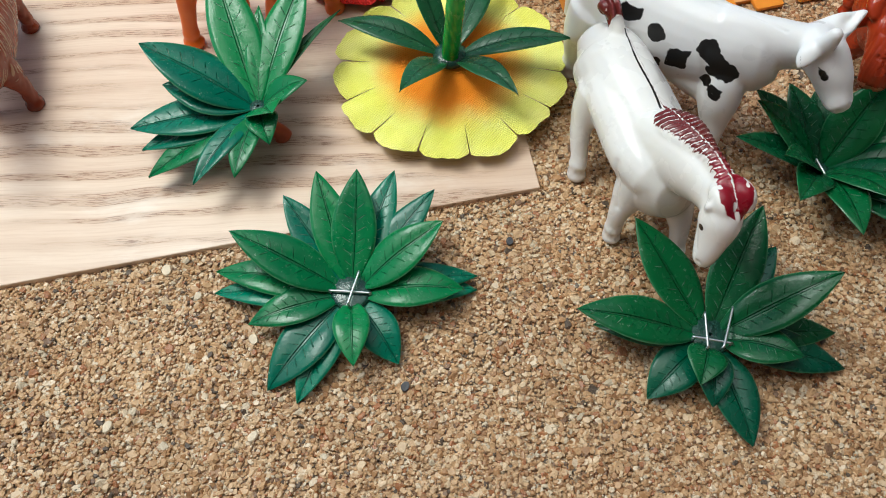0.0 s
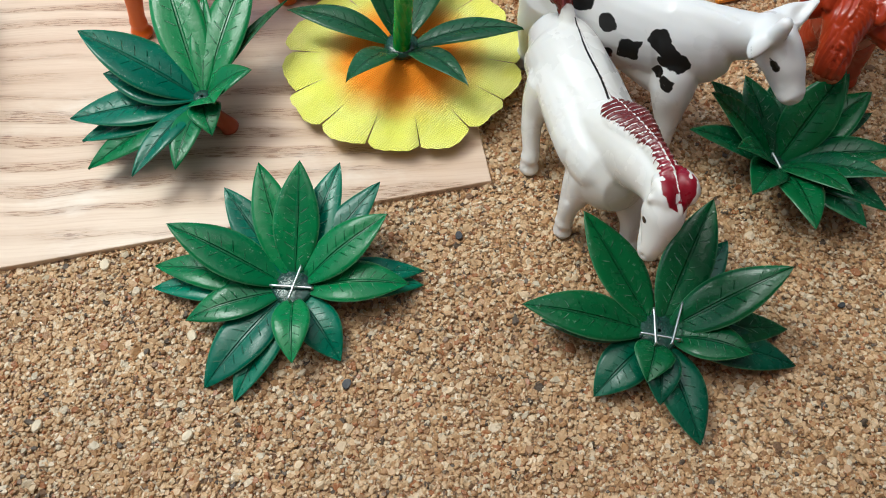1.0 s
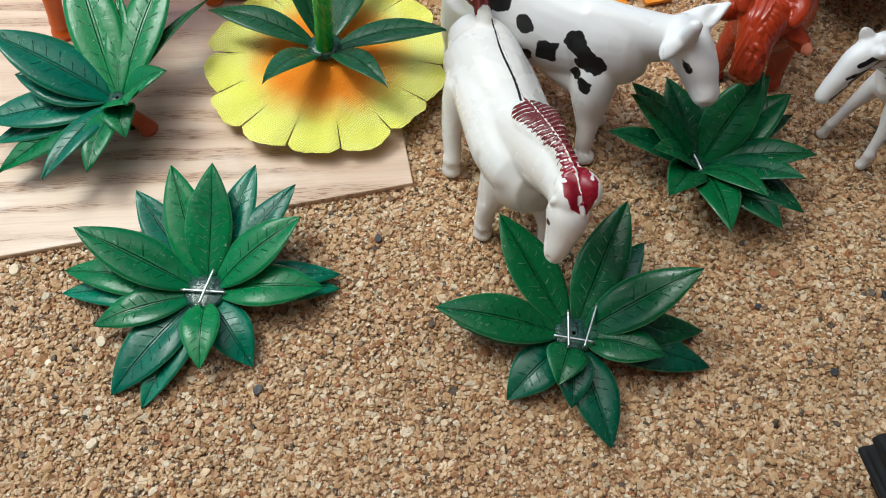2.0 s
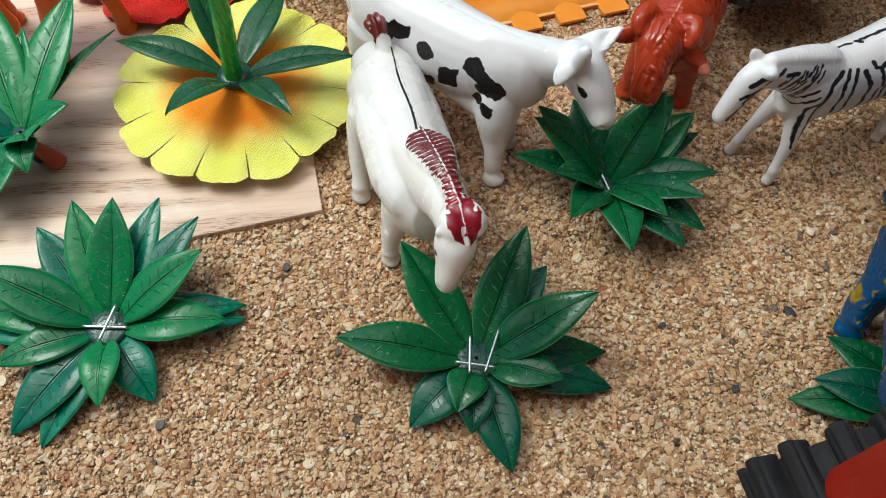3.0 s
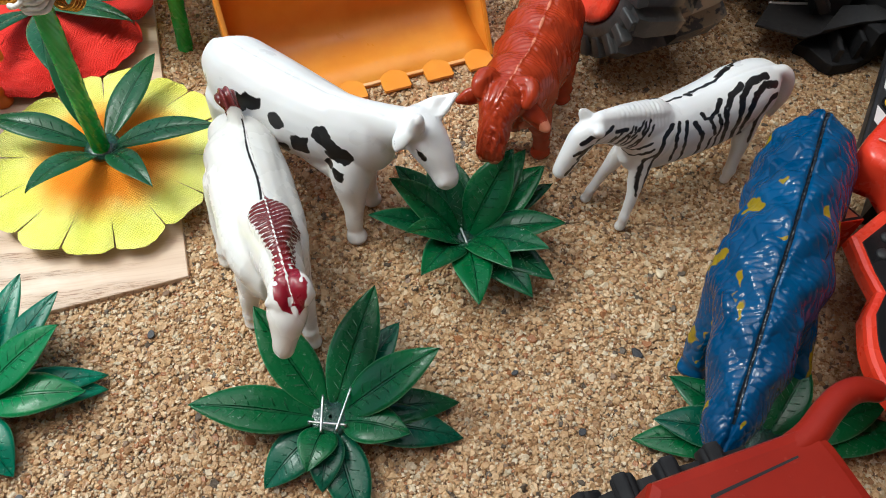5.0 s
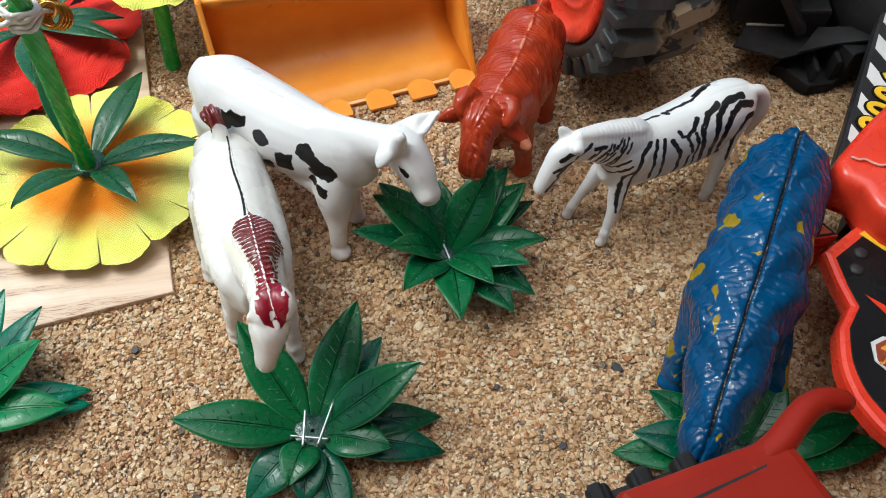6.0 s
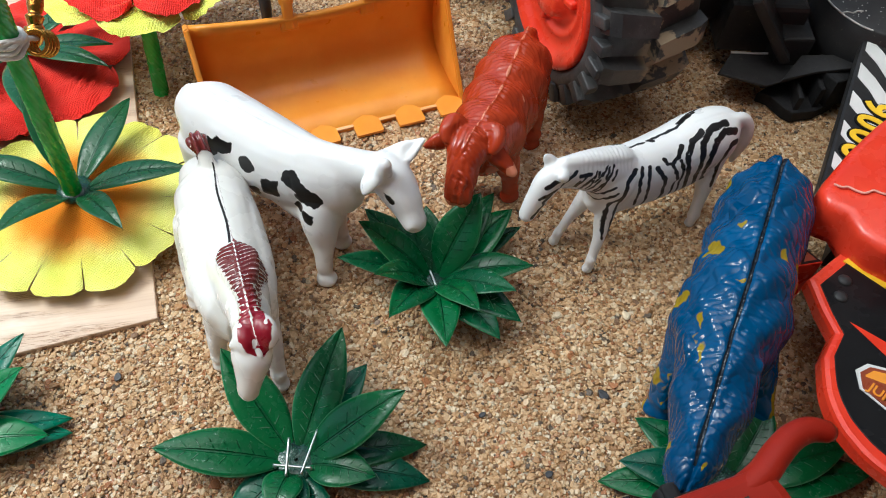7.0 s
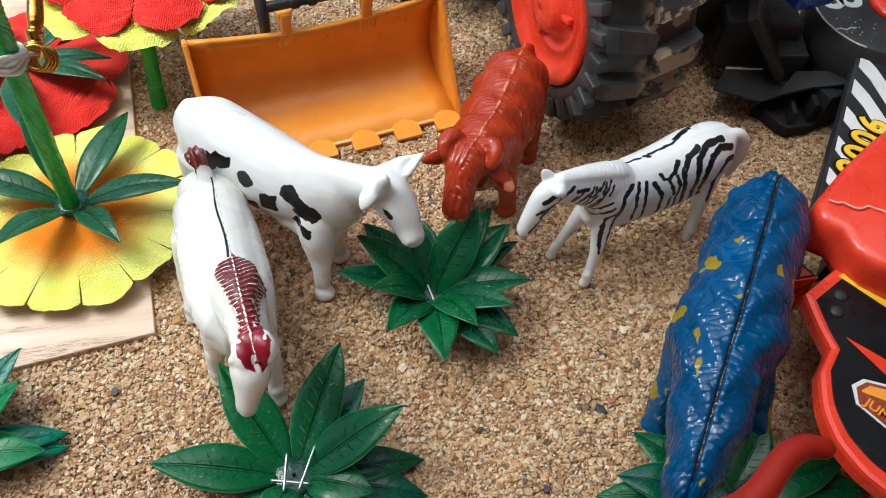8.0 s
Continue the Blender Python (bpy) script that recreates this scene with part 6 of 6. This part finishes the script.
    for grow, mat, z in ((0.86, DECAL, 24.15), (0.50, BROWN_FIGURE, 24.3)):
        bm = bmesh.new()
        prism(bm, [(181.2 + (x - 181.2) * grow, 69.9 + (y - 69.9) * grow) for x, y in ((177.8, 68.0), (181.6, 73.2), (184.2, 68.4))], 23.8, z, 0)
        part("warning_decal", bm, mat, top, "small triangular warning decal", smooth_faces=False)


digger()


# ---- striped plate of the loader ----
def plate():
    top = thing("toy_loader", "black toy loader side plate with white stripes and yellow number", "toy loader", (196.5, 92.5, 0.0), 53.8)
    bm = bmesh.new()
    prism(bm, [(-6, -30), (67, -30), (78, -18), (78, 1.4), (67, 1.4), (-6, 1.2)], 20.0, 24.0, 0.8)
    prism(bm, [(-6, -30), (67, -30), (70, -12), (-6, -10)], 0.4, 20.5, 0)
    part("side_plate", bm, BLACK, top, "black plastic side plate", smooth_faces=False)
    for k in range(6):
        bm = bmesh.new()
        x, wide = -7.5 + 13.1 * k, 5.4 + 0.35 * k
        prism(bm, [(x, 0.0), (x + wide, 0.2), (x + wide - 5.0, -4.8), (x + wide - 13.0, -10.6), (x + wide - 27.0, -20.0), (x - 27.0, -20.0), (x - 13.2, -10.0), (x - 4.2, -4.0)], 23.6, 24.15, 0)
        part("stripe", bm, WHITE_PAINT, top, "white printed stripe", smooth_faces=False)
    lettering("number_outline", "9006", 11.0, DECAL, top, (9.9, -8.6, 24.3), -7, 0.95, space=1.25)
    lettering("number", "9006", 11.0, YELLOW_PAINT, top, (9.9, -8.6, 24.55), -7, 0.30, space=1.25)
    # rounded end casting with a printed figure and a red boss
    bm = bmesh.new()
    spin(bm, [(0.3, 28.0), (21.4, 28.0), (22.5, 27.2), (22.7, 0.5), (0.3, 0.5)], 64, False)
    ob = part("end_casting", bm, BLACK, top, "round black casting with worn rim")
    ob.location = (85 * MM, -2 * MM, 0)
    bm = bmesh.new()
    rng = random.Random(7)
    arc = [radians(96 + 6.5 * k) for k in range(13)]
    tube(bm, [(85 + (22.2 + rng.uniform(-0.15, 0.15)) * math.cos(a), -2 + (22.2 + rng.uniform(-0.15, 0.15)) * math.sin(a), 27.75) for a in arc], 0.26, 6)
    tube(bm, [(66.2, 10.2, 28.0), (67.6, 8.8, 28.05), (68.0, 7.2, 28.0), (69.6, 6.2, 28.05), (70.6, 4.6, 28.0)], 0.16, 6)
    for k in range(26):
        x, y = rng.uniform(64.5, 76), rng.uniform(-2, 11)
        if (x - 85) ** 2 + (y + 2) ** 2 < 21 ** 2:
            bmesh.ops.create_icosphere(bm, subdivisions=1, radius=rng.uniform(0.10, 0.28) * MM, matrix=Matrix.Translation((x * MM, y * MM, 28.0 * MM)))
    part("worn_rim", bm, SCRAPED, top, "pale scraped rim and nicks")
    bm = bmesh.new()
    for x, y in ((80.1, 13.9), (84.0, 9.0)):
        ring = bmesh.new()
        spin(ring, [(1.5, 0.0), (3.9, 0.0), (3.9, 0.25), (1.5, 0.25)], 32)
        bmesh.ops.translate(ring, verts=ring.verts[:], vec=(x * MM, y * MM, 27.95 * MM))
        held = bpy.data.meshes.new("ring")
        ring.to_mesh(held)
        ring.free()
        bm.from_mesh(held)
        bpy.data.meshes.remove(held)
    part("printed_mark", bm, WHITE_PAINT, top, "white printed mark", smooth_faces=False)
    bm = bmesh.new()
    spin(bm, [(0.3, 30.0), (9.6, 30.0), (10.6, 29.4), (11.0, 27.5), (0.3, 27.5)], 40, False)
    ob = part("boss", bm, RED, top, "glossy red round boss")
    ob.location = (90 * MM, -7 * MM, 0)


plate()


# ---- crawler close to the camera ----
def crawler():
    top = thing("toy_crawler", "scuffed red plastic toy crawler with black ribbed track", "toy crawler", (104.0, 7.4, 0.0), 9.0)
    # the belt runs round an idler at one end
    def run(d):
        return (8.0 + max(d, 0.0), max(-d, 0.0) / 15.0)
    bm = bmesh.new()
    profile = [(23, 47.6), (8, 48.2)] + [(8 - 13.2 * math.sin(a), 35.0 + 13.2 * math.cos(a)) for a in (0.25, 0.5, 0.75, 1.0, 1.25, 1.5, 1.75, 2.0, 2.3)] + [(6, 20.0), (10, 0.4), (23, 0.4)]
    vs = [bm.verts.new((x * MM, -34 * MM, z * MM)) for x, z in profile]
    out = bmesh.ops.extrude_face_region(bm, geom=[bm.faces.new(vs)])
    bmesh.ops.translate(bm, verts=[g for g in out["geom"] if isinstance(g, bmesh.types.BMVert)], vec=(0, 37.6 * MM, 0))
    bmesh.ops.recalc_face_normals(bm, faces=bm.faces[:])
    part("track_belt", bm, RUBBER, top, "black rubber track", smooth_faces=False)
    for k in range(6):
        bm = bmesh.new()
        x, a = run(-30 + 7.7 * k)
        box(bm, (-1.9, -35, -1.6), (1.9, 5.0, 2.0), 0.8)
        box(bm, (-1.2, -35, 1.0), (1.2, 5.2, 2.9), 0.6)
        rib = part("track_rib", bm, RUBBER, top)
        rib.matrix_basis = Matrix.Translation(((x - 13.2 * math.sin(a)) * MM, 0, (35.0 + 13.2 * math.cos(a)) * MM)) @ Matrix.Rotation(-a, 4, "Y")
    bm = bmesh.new()
    prism(bm, [(-0.7, -0.4), (9.7, 0.0), (21.3, 0.4), (24.8, 0.6), (26.0, -3.6), (27.2, -12), (29.6, -34), (-6, -34), (-4.6, -9.0), (-2.8, -3.2)], 44.0, 66.0, 1.6)
    part("body", bm, DULL_RED, top, smooth_faces=False)
    # hull, cab and two track blocks: unseen, added to shade the sand in front
    bm = bmesh.new()
    prism(bm, [(-34, -34.6), (62, -34.6), (66, -44), (66, -96), (60, -104), (-34, -104), (-40, -96), (-40, -44)], 24.0, 78.0, 3.0)
    part("hull", bm, DULL_RED, top, smooth_faces=False)
    bm = bmesh.new()
    prism(bm, [(-26, -46), (52, -46), (56, -54), (56, -92), (-30, -92), (-30, -54)], 77.0, 128.0, 4.0)
    part("cab", bm, DULL_RED, top, smooth_faces=False)
    bm = bmesh.new()
    box(bm, (-38, -102, 0.4), (-14, -36, 24.4), 3.0)
    part("track_belt", bm, RUBBER, top, "black rubber track", smooth_faces=False)
    bm = bmesh.new()
    box(bm, (38, -102, 0.4), (64, -36, 24.4), 3.0)
    part("track_belt", bm, RUBBER, top, "black rubber track", smooth_faces=False)
    # black strip laid on the body's top draws the shade of a groove
    bm = bmesh.new()
    prism(bm, [(6, -4.4), (20, -3.0), (20, -3.3), (6, -4.9)], 65.0, 66.06, 0)
    part("slot", bm, BLACK, top, "black strip for the shade of a moulded groove", smooth_faces=False)
    bm = bmesh.new()
    loft(bm, [(19.0, -2.2, 63.6, 2.2, 2.2), (24.0, -0.8, 64.2, 2.2, 2.2), (28.0, 1.4, 64.6, 2.1, 2.1), (31.5, 2.9, 64.8, 2.0, 2.0), (34.6, 3.1, 64.8, 1.9, 1.9), (37.2, 2.0, 64.6, 1.6, 1.6)], (0, 0, 1), 20)
    part("lever", bm, DULL_RED, top, "curved red lever")


crawler()
